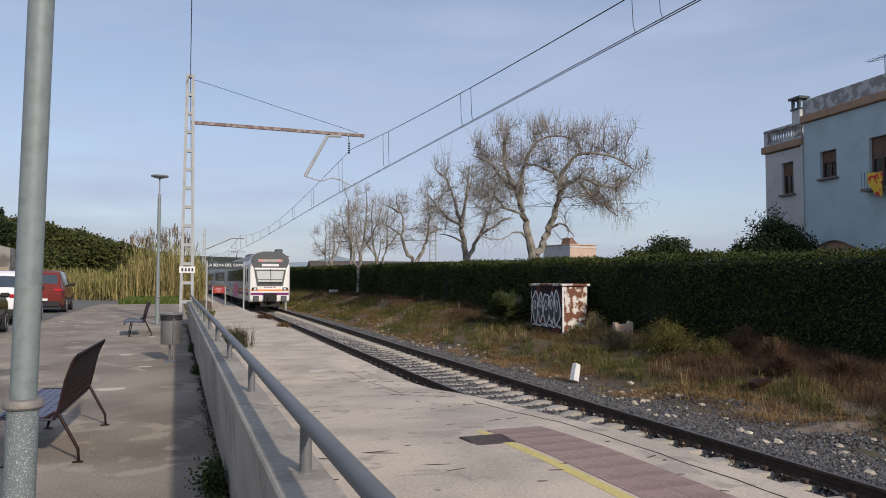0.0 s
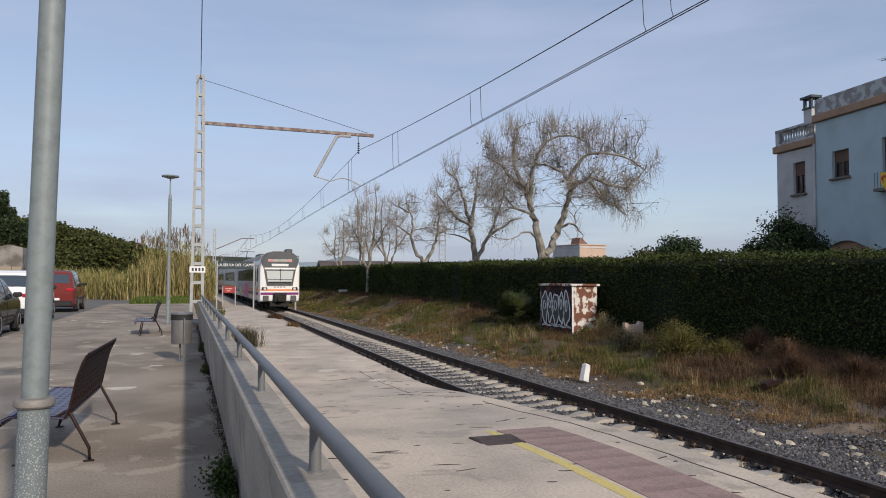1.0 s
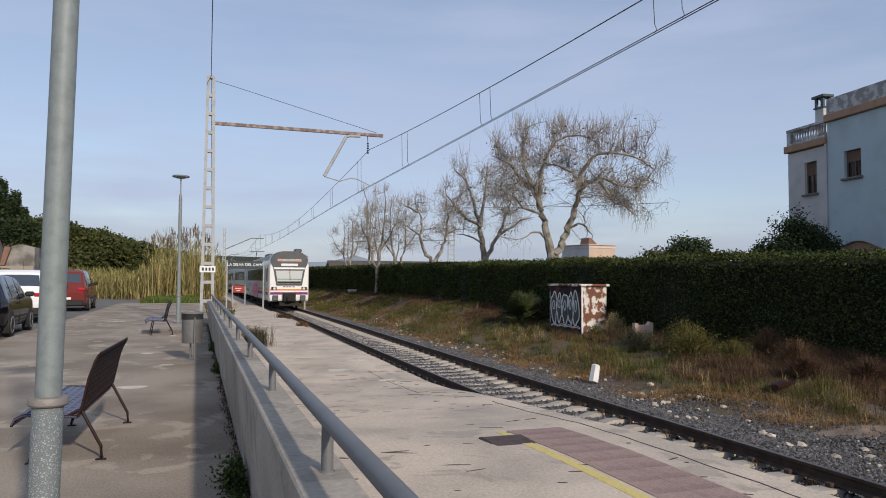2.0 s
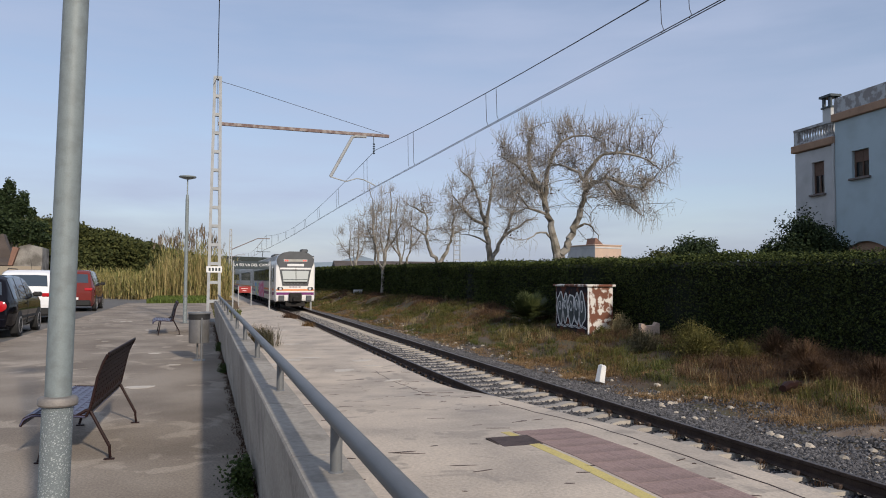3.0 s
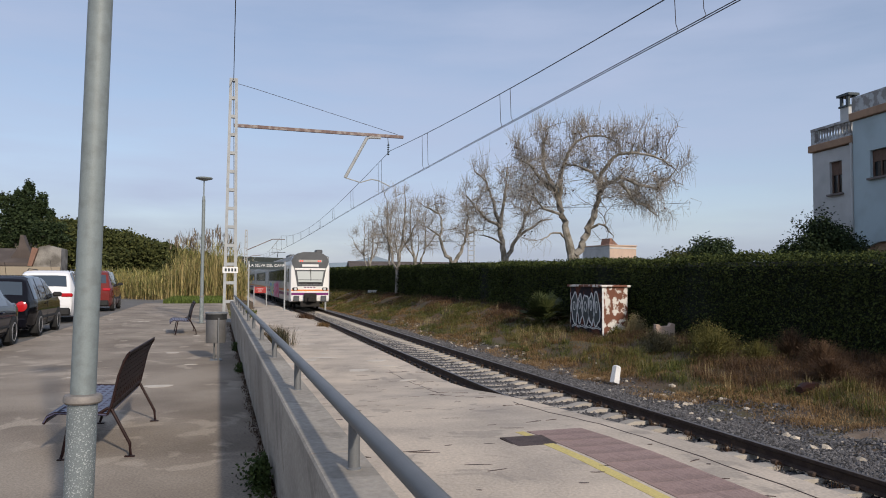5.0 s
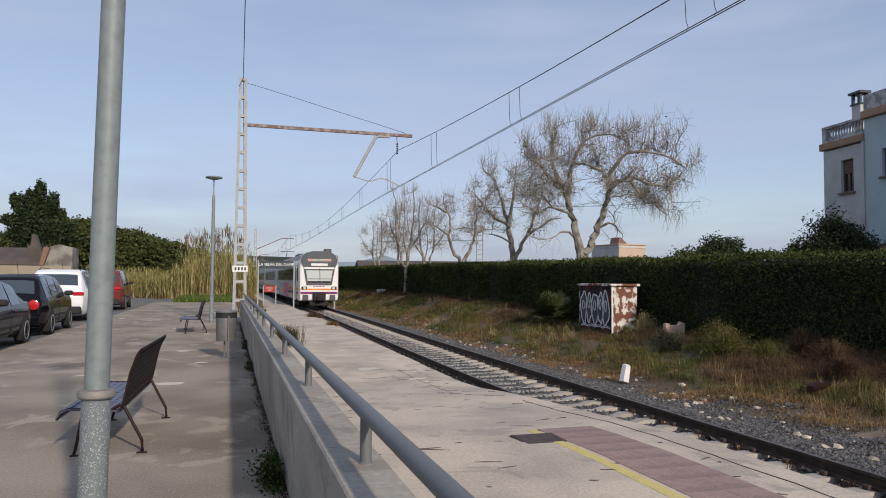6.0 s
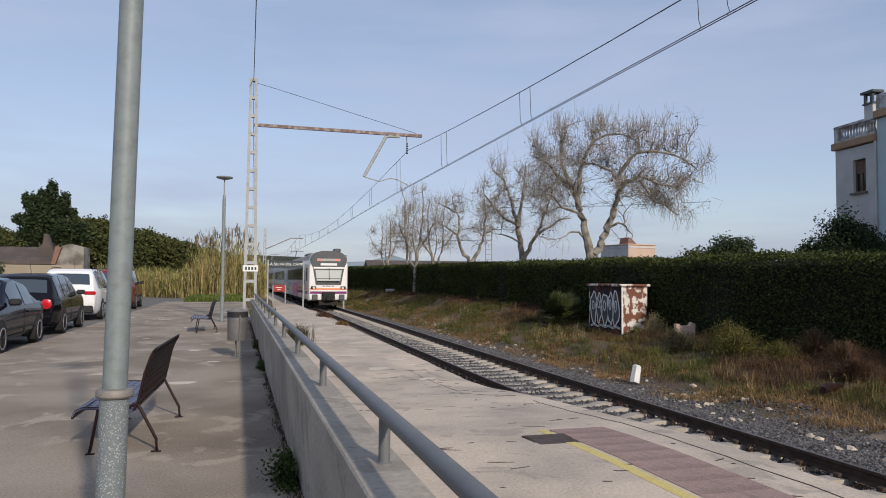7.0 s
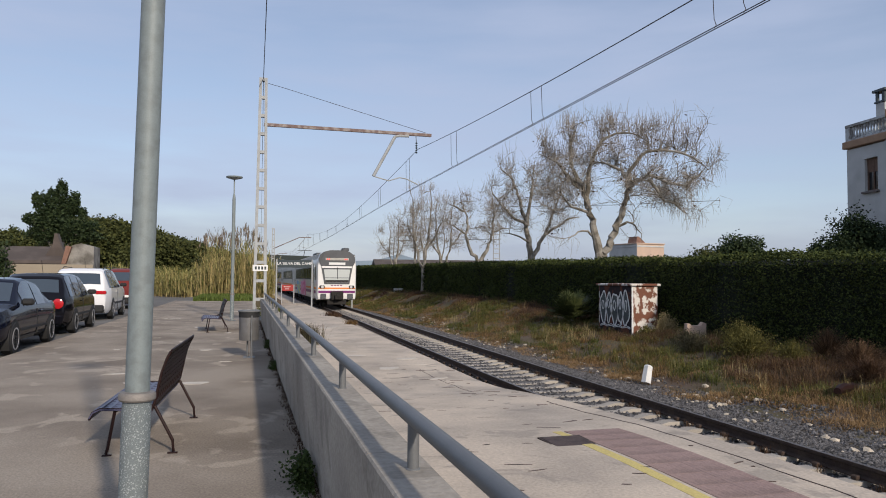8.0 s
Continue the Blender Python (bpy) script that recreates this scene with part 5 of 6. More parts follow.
bare_tree("large bare plane tree with two trunks and a broad crown", (19.0, 35.9, 0.35), [
    (0.36, [(0.0, -0.3), (0.0, 1.6), (-0.08, 2.7), (-0.25, 3.7), (-0.5, 4.8), (-0.8, 5.8), (-1.2, 7.0), (-1.65, 8.2), (-1.85, 9.1), (-1.5, 10.1)]),
    (0.27, [(0.0, 2.9), (0.12, 3.35), (0.5, 4.15), (0.92, 5.1), (1.17, 6.05), (1.4, 6.8), (1.85, 7.3), (2.6, 7.55), (3.5, 7.2), (4.5, 7.05), (5.3, 7.8)]),
    (0.16, [(-0.8, 5.8), (-0.85, 6.9), (-0.7, 8.0), (-0.25, 9.3), (0.7, 9.9), (1.6, 9.95), (2.4, 9.5)]),
    (0.17, [(-1.2, 7.0), (-1.9, 7.7), (-2.5, 8.6), (-3.3, 9.0)]),
    (0.16, [(1.35, 6.6), (1.55, 7.8), (2.2, 8.8), (3.4, 9.0), (4.8, 8.6), (5.6, 7.9)]),
    (0.15, [(1.75, 7.2), (1.0, 8.0), (0.2, 8.5), (-0.3, 8.4)]),
    (0.09, [(-0.3, 3.9), (-0.9, 4.5), (-1.6, 4.3), (-2.2, 3.9)]),
    (0.09, [(0.8, 4.7), (1.5, 5.1), (2.1, 4.7), (2.5, 4.0)]),
    (0.10, [(-0.7, 5.5), (-1.6, 5.9), (-2.5, 6.6), (-3.1, 6.3)]),
    (0.11, [(2.6, 7.5), (3.3, 6.5), (4.2, 6.2), (5.2, 5.6)]),
], (1.1, 0.0, 7.9), (5.5, 4.4, 3.6), 11, 380, 6400, 0.4)
bare_tree("bare plane tree forked low into upright limbs", (19.1, 46.3, 0.35), [
    (0.27, [(0.0, -0.3), (0.0, 2.6), (-0.2, 4.2), (-0.3, 5.4), (-0.6, 6.6), (-0.95, 7.8), (-1.35, 8.9), (-2.2, 9.8)]),
    (0.20, [(0.0, 2.8), (0.4, 4.0), (0.9, 4.9), (1.3, 6.0), (1.75, 7.2), (1.95, 8.6)]),
    (0.15, [(-0.3, 5.6), (0.0, 7.6), (0.15, 9.3), (0.3, 10.0)]),
    (0.13, [(0.95, 5.0), (1.9, 5.6), (2.8, 6.2), (3.5, 6.2)]),
    (0.13, [(-0.35, 5.6), (-1.4, 6.3), (-2.4, 7.4), (-2.9, 8.6)]),
    (0.10, [(-0.2, 4.4), (-1.2, 4.9), (-2.1, 5.0)]),
], (-0.2, 0.0, 7.3), (3.2, 2.8, 3.2), 23, 160, 2300, 0.25)
bare_tree("bare plane tree with two crooked spreading limbs", (19.0, 57.6, 0.35), [
    (0.23, [(0.0, -0.3), (-0.1, 3.2), (-0.8, 4.3), (-1.1, 5.5), (-0.95, 6.7), (-1.4, 7.9), (-1.6, 9.0)]),
    (0.19, [(0.0, 3.0), (0.6, 4.3), (1.1, 5.5), (1.8, 6.1), (2.5, 6.2)]),
    (0.14, [(1.1, 5.5), (1.25, 7.2), (1.0, 8.6)]),
    (0.12, [(-1.3, 7.6), (-2.1, 8.0), (-2.7, 8.4)]),
    (0.10, [(-1.1, 5.6), (-2.0, 6.2), (-2.6, 6.4)]),
], (-0.5, 0.0, 6.9), (2.9, 2.6, 3.0), 37, 110, 1500, 0.25)
SLIM = [
    (0.20, [(0.0, -0.3), (0.0, 2.4), (-0.3, 4.2), (-0.6, 6.0), (-0.7, 8.0), (-0.5, 9.6)]),
    (0.15, [(0.0, 2.2), (0.5, 4.0), (0.9, 6.0), (0.8, 8.2), (1.1, 9.4)]),
    (0.11, [(-0.3, 4.2), (-1.2, 5.6), (-1.8, 7.2), (-1.9, 8.4)]),
    (0.10, [(0.7, 5.0), (1.6, 6.0), (2.0, 7.4)]),
    (0.09, [(-0.1, 3.4), (0.2, 5.6), (0.1, 8.8)]),
]
src = bare_tree("slim pale bare tree with many upright stems", (18.9, 69.0, 0.35), SLIM, (0.0, 0, 6.6), (2.6, 2.6, 3.2), 41, 100, 1100, 0.2)
copy_thing(src, pose(18.4, 79, 0.35, 0, 0, 70))
copy_thing(src, pose(18.3, 90, 0.35, 0, 0, 200))
copy_thing(src, pose(14.9, 61.0, 0.55, 0, 0, 140))

# ---- evergreen bushes and trees ----
def bush(name, label, at, blobs, per, size, material, seed, stem=0.3):
    r = np.random.default_rng(seed)
    t = thing(name, label, "bush" if "bush" in name or "shrub" in name else "tree", at)
    g = Geo()
    low = min(b[2] - b[4] for b in blobs)
    g.tube([(0, 0, -0.1), (0.05, 0.02, max(low, 0.2) + 0.4), (0.0, 0.1, max(b[2] for b in blobs))], [stem, stem * 0.8, stem * 0.15], 8)
    for b in blobs[1:]:
        g.tube([(0, 0, max(0.2, b[2] * 0.5)), (b[0] * 0.6, b[1] * 0.6, b[2] * 0.85), (b[0], b[1], b[2])], [stem * 0.5, stem * 0.3, stem * 0.1], 5)
    part("trunk", g, BARK, t)
    pts = crown(blobs, per, r)
    part("crown", leaves("crown", pts, np.full(len(pts), size), material, r, 0.7), None, t, kind="stuff")
    return t


bush("garden_bush", "big rounded dark evergreen bush beside the house", (26.25, 25.7, 0.4), [(0, 0, 2.7, 1.4, 2.0), (-1.0, 0.5, 2.2, 1.2, 1.5), (0.6, -0.5, 2.4, 1.2, 1.7), (0.2, 0.2, 3.7, 0.8, 0.9), (-1.6, 0.6, 2.8, 0.5, 0.6), (0.9, 0.0, 3.6, 0.5, 0.5)], 5200, 0.075, DARK_LEAF, 3)
bush("evergreen_tree", "dark evergreen tree beyond the hedge", (37.2, 48, 0.4), [(0, 0, 3.6, 1.5, 1.7), (1.3, 0, 3.9, 1.1, 1.4), (-1.6, 0.5, 3.0, 1.4, 1.3), (2.6, 0, 3.0, 1.2, 1.2)], 1800, 0.14, DARK_LEAF, 4)
bush("evergreen_tree", "low olive-green tree beyond the hedge", (33.8, 47, 0.4), [(0, 0, 2.9, 1.5, 1.3), (1.3, 0.3, 2.3, 1.1, 1.1)], 1500, 0.13, TREE_LEAF, 5)


def fan_palm(label, at, fronds, seed):
    """A dwarf fan palm: stalks that arch from the foot, each ending in a pleated fan of narrow blades."""
    r = random.Random(seed)
    t = thing("fan_palm", label, "palm", at)
    part("trunk", Geo().tube([(0, 0, -0.15), (0.02, 0, 0.2)], [0.13, 0.09], 8), BARK, t)
    for k in range(fronds):
        a, lift = r.uniform(0, 6.283), r.uniform(0.15, 1.35)
        d = Vector((math.cos(a) * math.cos(lift), math.sin(a) * math.cos(lift), math.sin(lift)))
        ln = r.uniform(0.25, 0.70)
        hub = d * ln + Vector((0, 0, 0.22))
        g = Geo().tube([(0, 0, 0.12), d * ln * 0.5 + Vector((0, 0, 0.22)), hub], [0.014, 0.011, 0.009], 4, False)
        side = d.cross((0, 0, 1)).normalized()
        up = side.cross(d)
        for j in range(13):
            b = -1.35 + 2.7 * j / 12
            w = (d * math.cos(b) + side * math.sin(b)).normalized()
            q = side * math.cos(b) - d * math.sin(b)
            size = r.uniform(0.38, 0.5) * (1 - 0.12 * abs(b))
            tip = hub + w * size - Vector((0, 0, 0.10 * size)) + up * 0.03
            mid = hub + w * size * 0.5
            g.add([hub, mid + q * 0.022, tip, mid - q * 0.022], [(0, 1, 2, 3)])
        part("frond", g, PALM_LEAF, t, smooth=0)
    return t


fan_palm("dwarf fan palm with dull green fronds beside the hut", (13.55, 28.6, 0.2), 62, 6).scale = (1.35, 1.35, 1.3)
bush("cypress_tree", "tall dark ragged cypress by the far wall", (-19.5, 84, 0.2), [(0, 0, 8.2, 1.5, 2.2), (-1.3, 0.5, 6.6, 1.7, 1.3), (1.3, -0.4, 6.9, 1.6, 1.4), (0.3, 0, 11.0, 0.6, 1.3), (-1.5, 0, 9.4, 0.8, 1.3), (1.5, 0, 9.8, 0.6, 1.3), (2.6, 0, 7.3, 1.3, 0.7), (-2.5, 0, 8.0, 1.0, 0.7), (3.2, 0, 6.2, 1.2, 0.5), (-2.2, 0, 10.1, 0.4, 0.8), (0.8, 0.3, 9.2, 1.0, 1.1), (-0.6, -0.3, 10.2, 0.6, 1.1), (2.3, 0, 8.7, 0.5, 0.7)], 1500, 0.16, DARK_LEAF, 9, 0.35)
bush("garden_bush", "dark shrub in front of the old farm building", (-14.4, 47, 0.55), [(0, 0, 2.6, 0.9, 1.3), (-0.8, 0.3, 2.0, 1.0, 1.4), (0.5, 0, 1.6, 0.7, 1.0)], 1500, 0.12, DARK_LEAF, 10, 0.1)

# ---- woods on the left, reeds, far hills ----
blobs = []
for k in range(70):
    u = rng.random()
    y = rng.uniform(118, 150)
    x = -42 + 42 * u + rng.normal(0, 1.0) + (y - 118) * -0.15
    top = np.interp(x / y, [-0.36, -0.26, -0.20, -0.145, -0.10, -0.05, 0.02], [9.2, 9.8, 12.2, 10.6, 9.0, 7.4, 5.0]) * y / 130
    rr = rng.uniform(2.6, 4.6)
    blobs.append((x, y, max(2.0, top - rr * 0.8 - rng.uniform(0, 5) * (k % 2)), rr, rr * 0.8))
pts = crown(blobs, 620, rng)
woods = thing("woods", "dense green woods on the low hill", "woods", kind="structure")
part("wood_leaves", leaves("wood_leaves", pts, np.full(len(pts), 0.30), TREE_LEAF, rng, 0.7), None, woods, kind="stuff")
g = Geo()
for x, y, z, r1, r2 in blobs:
    g.tube([(x, y, 0), (x, y, z)], [0.3, 0.12], 5)
part("wood_trunks", g, BARK, woods, kind="stuff")
part("wood_floor", Geo().loft([[(-70, 128, 0.1), (14, 128, 0.1), (14, 160, 7.0), (-70, 160, 9.0)], [(-70, 129, 0.0), (14, 129, 0.0), (14, 161, 6.9), (-70, 161, 8.9)]]), WOODFLOOR, woods)

n = 3400
x = rng.uniform(-15.5, 2.6, n)
y = 70 + rng.random(n) * 12 + np.interp(x, [-15, -5], [14, 0])
hh = np.interp(x, [-15, -8, -5.2, -3.8, 0.5, 2.6], [3.1, 2.7, 2.5, 5.2, 5.9, 3.4]) * rng.uniform(0.45, 1.1, n)
root = np.stack([x, y, np.full(n, 0.2)], 1)
reeds = thing("reed_bed", "tall straw-yellow cane reeds with feathery plumes", "reeds", kind="structure")
part("reed_stems", blades("reed_stems", root, hh, np.full(n, 0.036), REED_STEM, rng, 0.42), None, reeds, kind="stuff")
m = 15000
i = rng.integers(0, n, m)
f = rng.uniform(0.1, 0.95, m)
lp = root[i] + np.stack([rng.normal(0, 0.25, m), rng.normal(0, 0.25, m), hh[i] * f], 1)
part("reed_leaves", blades("reed_leaves", lp, rng.uniform(0.4, 1.0, m), np.full(m, 0.055), REED_LEAF, rng, 1.2), None, reeds, kind="stuff")
q = np.where((x > -4.2) & (hh > 4.6))[0][:70]
pr = root[q] + np.stack([rng.normal(0, 0.3, len(q)), rng.normal(0, 0.3, len(q)), hh[q] * 0.98 + 0.5], 1)
pr = np.repeat(pr, 9, 0) + rng.normal(0, 0.12, (len(q) * 9, 3)) * np.array([1, 1, 2.0])
part("reed_plumes", blades("reed_plumes", pr, rng.uniform(0.4, 0.8, len(pr)), np.full(len(pr), 0.07), REED_PLUME, rng, 0.7), None, reeds, kind="stuff")
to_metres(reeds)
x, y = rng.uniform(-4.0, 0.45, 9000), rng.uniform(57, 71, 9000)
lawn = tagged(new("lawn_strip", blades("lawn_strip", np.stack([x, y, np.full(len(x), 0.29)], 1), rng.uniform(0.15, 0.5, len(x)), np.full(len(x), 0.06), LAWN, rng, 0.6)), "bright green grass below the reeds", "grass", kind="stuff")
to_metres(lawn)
x, y = rng.uniform(0.55, 2.3, 2200), rng.uniform(27, 46, 2200)
keep = x < np.interp(y, [27, 34, 40, 46], [0.7, 1.1, 1.9, 2.3])
x, y = x[keep], y[keep]
tagged(new("platform_grass", blades("platform_grass", np.stack([x, y, np.full(len(x), 0.165)], 1), rng.uniform(0.08, 0.3, len(x)), np.full(len(x), 0.035), GRASS_GREEN, rng, 0.7)), "green weeds spreading over the far platform", "grass", kind="stuff")


def weed(label, at, n, h, spread, material, seed, w=0.012):
    r = np.random.default_rng(seed)
    p = np.stack([r.normal(0, spread, n), r.normal(0, spread * 1.6, n), np.zeros(n)], 1)
    ob = new("weed", blades("weed", p, r.uniform(0.4, 1.1, n) * h, np.full(n, w), material, r, 0.9))
    ob.location = at
    return tagged(ob, label, "weed", kind="stuff")


def leafy_weed(at, n, spread, height, seed):
    r = np.random.default_rng(seed)
    p = np.stack([-np.abs(r.normal(0, spread, n)), r.normal(0, spread * 2.0, n), height * r.random(n) ** 1.5], 1)
    ob = new("weed", leaves("weed", p, np.full(n, 0.024), WEED_LEAF, r, 0.8))
    ob.matrix_world = Matrix.Translation(at)
    to_metres(ob)
    return tagged(ob, "low leafy green weed at the foot of the wall", "weed", kind="stuff")


WEED_LEAF = leaf_mat("weed leaf", (0.020, 0.036, 0.010), (0.075, 0.105, 0.03))
leafy_weed((0.40, 6.5, 0.352), 1500, 0.09, 0.22, 3)
leafy_weed((0.42, 14.6, 0.352), 700, 0.05, 0.15, 4)
leafy_weed((0.42, 19.0, 0.352), 700, 0.05, 0.2, 5)
weed("dry straggly weed on the platform beside the wall", (1.72, 22.0, 0.16), 420, 0.72, 0.2, GREY_WEED, 1, 0.013)
weed("dry yellow weed on the platform beside the wall", (1.66, 22.6, 0.16), 300, 0.66, 0.2, GRASS_DRY, 2, 0.013)


def mound(label, at, rx, h, n, material, seed, leaf=0.020):
    """A rounded weed: thin stems spraying from the root, with narrow leaves along them."""
    r = np.random.default_rng(seed)
    a, lean = r.uniform(0, 6.283, n), r.random(n) ** 0.7 * r.uniform(0.6, 1.35, n)
    up = h * np.maximum(0.15, 1.0 - 0.5 * lean ** 2) * r.uniform(0.4, 1.2, n)
    tip = np.stack([np.cos(a) * rx * lean, np.sin(a) * rx * lean, up], 1)
    root = tip * np.array([0.12, 0.12, 0.0])
    mid = root * 0.5 + tip * 0.5 + np.array([0, 0, 1]) * (up * 0.14)[:, None]
    side = np.stack([-np.sin(a), np.cos(a), np.zeros(n)], 1) * 0.006
    v = np.stack([root - side, root + side, mid + side, mid - side, tip], 1).reshape(-1, 3)
    i = np.arange(n)[:, None] * 5
    t = thing("weed", label, "weed", at)
    part("stem_spray", sheet("stem_spray", v.tolist(), (i + np.array([[0, 1, 2, 3]])).tolist() + (i + np.array([[3, 2, 4]])).tolist(), material), None, t, kind="stuff")
    m = n * 5
    j, f = r.integers(0, n, m), r.uniform(0.35, 1.02, m)[:, None]
    p = root[j] * (1 - f) + tip[j] * f + np.array([0, 0, 1]) * (up[j][:, None] * 0.28 * f * (1 - f)) + r.normal(0, 0.03, (m, 3))
    part("leaf_spray", leaves("leaf_spray", p, np.full(m, leaf), material, r, 1.0, 2.6), None, t, kind="stuff")
    return t


mound("yellow-green feathery weed mound on the verge", (12.9, 16.3, 0.0), 0.85, 0.85, 900, OLIVE_WEED, 31)
mound("yellow-green feathery weed mound on the verge", (13.5, 17.5, 0.08), 0.80, 0.90, 800, OLIVE_WEED, 32)
mound("yellow-green feathery weed mound on the verge", (13.1, 15.0, 0.02), 0.65, 0.62, 500, OLIVE_WEED, 33)
mound("grey-green scrub mound among the grass", (12.6, 18.3, 0.0), 0.75, 0.60, 700, GREY_WEED, 34, 0.018)
mound("grey-green scrub mound among the grass", (13.2, 19.6, 0.08), 0.6, 0.55, 500, GREY_WEED, 35, 0.018)
mound("pale dry weed tuft beside the relay hut", (14.2, 22.3, 0.15), 0.55, 0.80, 600, PALE_GRASS, 36, 0.02)
mound("pale dry weed tuft beside the relay hut", (13.5, 22.4, 0.08), 0.40, 0.45, 350, OLIVE_WEED, 37, 0.025)
mound("brown dead weed heap below the hedge", (13.6, 13.4, 0.12), 0.9, 0.65, 900, RUST_GRASS, 38, 0.012)
mound("brown dead weed heap below the hedge", (12.6, 12.2, 0.05), 0.8, 0.50, 800, BRUSH, 39, 0.012)
mound("brown dead weed heap below the hedge", (14.4, 15.2, 0.2), 0.8, 0.70, 800, RUST_GRASS, 40, 0.012)
mound("dark scrub mound near the hedge foot", (13.0, 11.0, 0.05), 0.9, 0.55, 800, BRUSH, 41, 0.012)
for k, (x, y, rx, ry) in enumerate(((10.3, 8.9, 0.9, 0.7), (11.4, 9.4, 0.9, 0.6))):
    ring = [(x + rx * math.cos(u) * (1 + 0.2 * math.sin(3 * u + k)), y + ry * math.sin(u) * (1 + 0.15 * math.cos(4 * u))) for u in np.linspace(0, 2 * math.pi, 25)[:-1]]
    pts = np.array([(x, y)] + ring)
    zs = on_ground(pts[:, 0], pts[:, 1])[:, 2] + 0.05
    zs[1:] -= 0.05
    ob = new("sand_patch", sheet("sand_patch", np.column_stack([pts, zs]), [(0, i, i % 24 + 1) for i in range(1, 25)], SAND))
    tagged(ob, "bare trodden sandy soil", "soil", kind="structure")
log = thing("dead_log", "dark rotten log lying in the weeds", "log", (11.35, 11.55, -0.02), 25)
part("bark", Geo().tube([(-0.5, 0, 0.06), (-0.2, 0.03, 0.08), (0.2, -0.02, 0.08), (0.5, 0.04, 0.06)], [0.07, 0.10, 0.09, 0.06], 9), PAINT_BROWN, log)
weed("dry weeds along the platform edge", (4.3, 31.0, 0.12), 300, 0.3, 0.12, GRASS_DRY, 6, 0.015)
weed("dry weeds along the platform edge", (4.35, 38.0, 0.12), 400, 0.35, 0.2, BRUSH, 7, 0.02)
n = 5200
yy = 3 + 30 * rng.random(n) ** 1.3
xx = 0.445 - np.abs(rng.normal(0, 0.05, n)) * (0.6 + 0.6 * np.sin(yy * 1.9) ** 2)
litter = tagged(new("leaf_litter", blades("leaf_litter", np.stack([xx, yy, np.full(n, 0.348)], 1), rng.uniform(0.008, 0.035, n), rng.uniform(0.006, 0.016, n), BRUSH, rng, 1.6)), "dark leaf litter along the foot of the wall", "litter", kind="stuff")
to_metres(litter)
for k in range(16):
    weed("small weed between the sleepers", (track_x(6.5 + k * 0.9) + 0.72, 6.5 + k * 0.9, -0.2), 26, 0.14, 0.035, BRUSH, 20 + k, 0.008)

# ---- things on the verge ----
hut = thing("relay_hut", "rusty white sheet-metal relay hut covered in graffiti", "hut", (13.35, 23.1, 0.08))
part("plinth", Geo().box(-0.05, -0.05, -0.3, 1.1, 2.55, 0.08, 0.02), CONCRETE, hut)
part("front_wall", Geo().box(0, 0, 0.08, 1.05, 0.05, 1.86, 0.006), HUTMAT, hut, "flaking white and rust front")
part("side_wall", Geo().box(0, 0.052, 0.08, 0.05, 2.45, 1.86, 0.006), HUTDARK, hut, "dark spray-painted side")
part("side_wall", Geo().box(1.0, 0.052, 0.08, 1.05, 2.45, 1.86, 0.006), HUTMAT, hut)
part("back_wall", Geo().box(0, 2.452, 0.08, 1.05, 2.5, 1.86, 0.006), HUTMAT, hut)
part("roof", Geo().box(-0.09, -0.09, 1.862, 1.14, 2.59, 1.95, 0.02), HUTMAT, hut, "rusty overhanging roof sheet")
part("corner_post", Geo().box(-0.015, -0.015, 0.08, 0.05, -0.002, 1.86, 0.004), SPRAYWHITE, hut, "white corner angle")


def ribbon(points, wide):
    """A closed painted line of even width on the hut's side; points are along the wall and up."""
    n = len(points)
    rows = []
    for k in range(n + 1):
        (a0, b0), (a, b), (a1, b1) = points[(k - 1) % n], points[k % n], points[(k + 1) % n]
        d = math.hypot(a1 - a0, b1 - b0) or 1.0
        na, nb = -(b1 - b0) / d * wide, (a1 - a0) / d * wide
        rows.append([(-0.007, a + na, b + nb), (-0.007, a - na, b - nb), (-0.002, a - na, b - nb), (-0.002, a + na, b + nb)])
    return Geo().loft(rows)


def blob(ca, cb, ra, rb, lobes, ph, n=36):
    return [(ca + ra * math.cos(u) * (1 + 0.18 * math.sin(lobes * u + ph)), cb + rb * math.sin(u) * (1 + 0.14 * math.cos(lobes * u - ph))) for u in (2 * math.pi * k / n for k in range(n))]


for k, (ca, ra, rb, lobes) in enumerate(((2.14, 0.24, 0.60, 3), (1.70, 0.21, 0.52, 4), (1.25, 0.25, 0.58, 3), (0.82, 0.20, 0.56, 5), (0.42, 0.22, 0.62, 3))):
    part("paint_stroke", ribbon(blob(ca, 1.02, ra, rb, lobes, 0.9 * k), 0.030), SPRAYWHITE, hut, "white spray-paint outline")
    part("paint_fill", Geo().prism([(a, b) for a, b in blob(ca, 1.02, ra * 0.86, rb * 0.9, lobes, 0.9 * k, 20)], "x", -0.004, -0.001), SIGNDARK, hut, "black spray-paint fill")
    part("paint_stroke", ribbon(blob(ca + 0.02, 1.12 + 0.05 * (k % 2), ra * 0.34, rb * 0.30, 2, k, 20), 0.020), SPRAYWHITE, hut, "white spray-paint outline")
part("paint_stroke", ribbon([(0.12 + 0.28 * u, 0.34 + 0.07 * (u % 2)) for u in range(9)] + [(2.36 - 0.28 * u, 0.30 + 0.05 * (u % 2)) for u in range(9)], 0.012), SPRAYWHITE, hut, "white spray-paint outline")
blk = thing("concrete_block", "old pinkish concrete block with a dished top", "block", (14.33, 20.75, 0.26), -20)
blk.scale = (0.72, 0.72, 0.92)
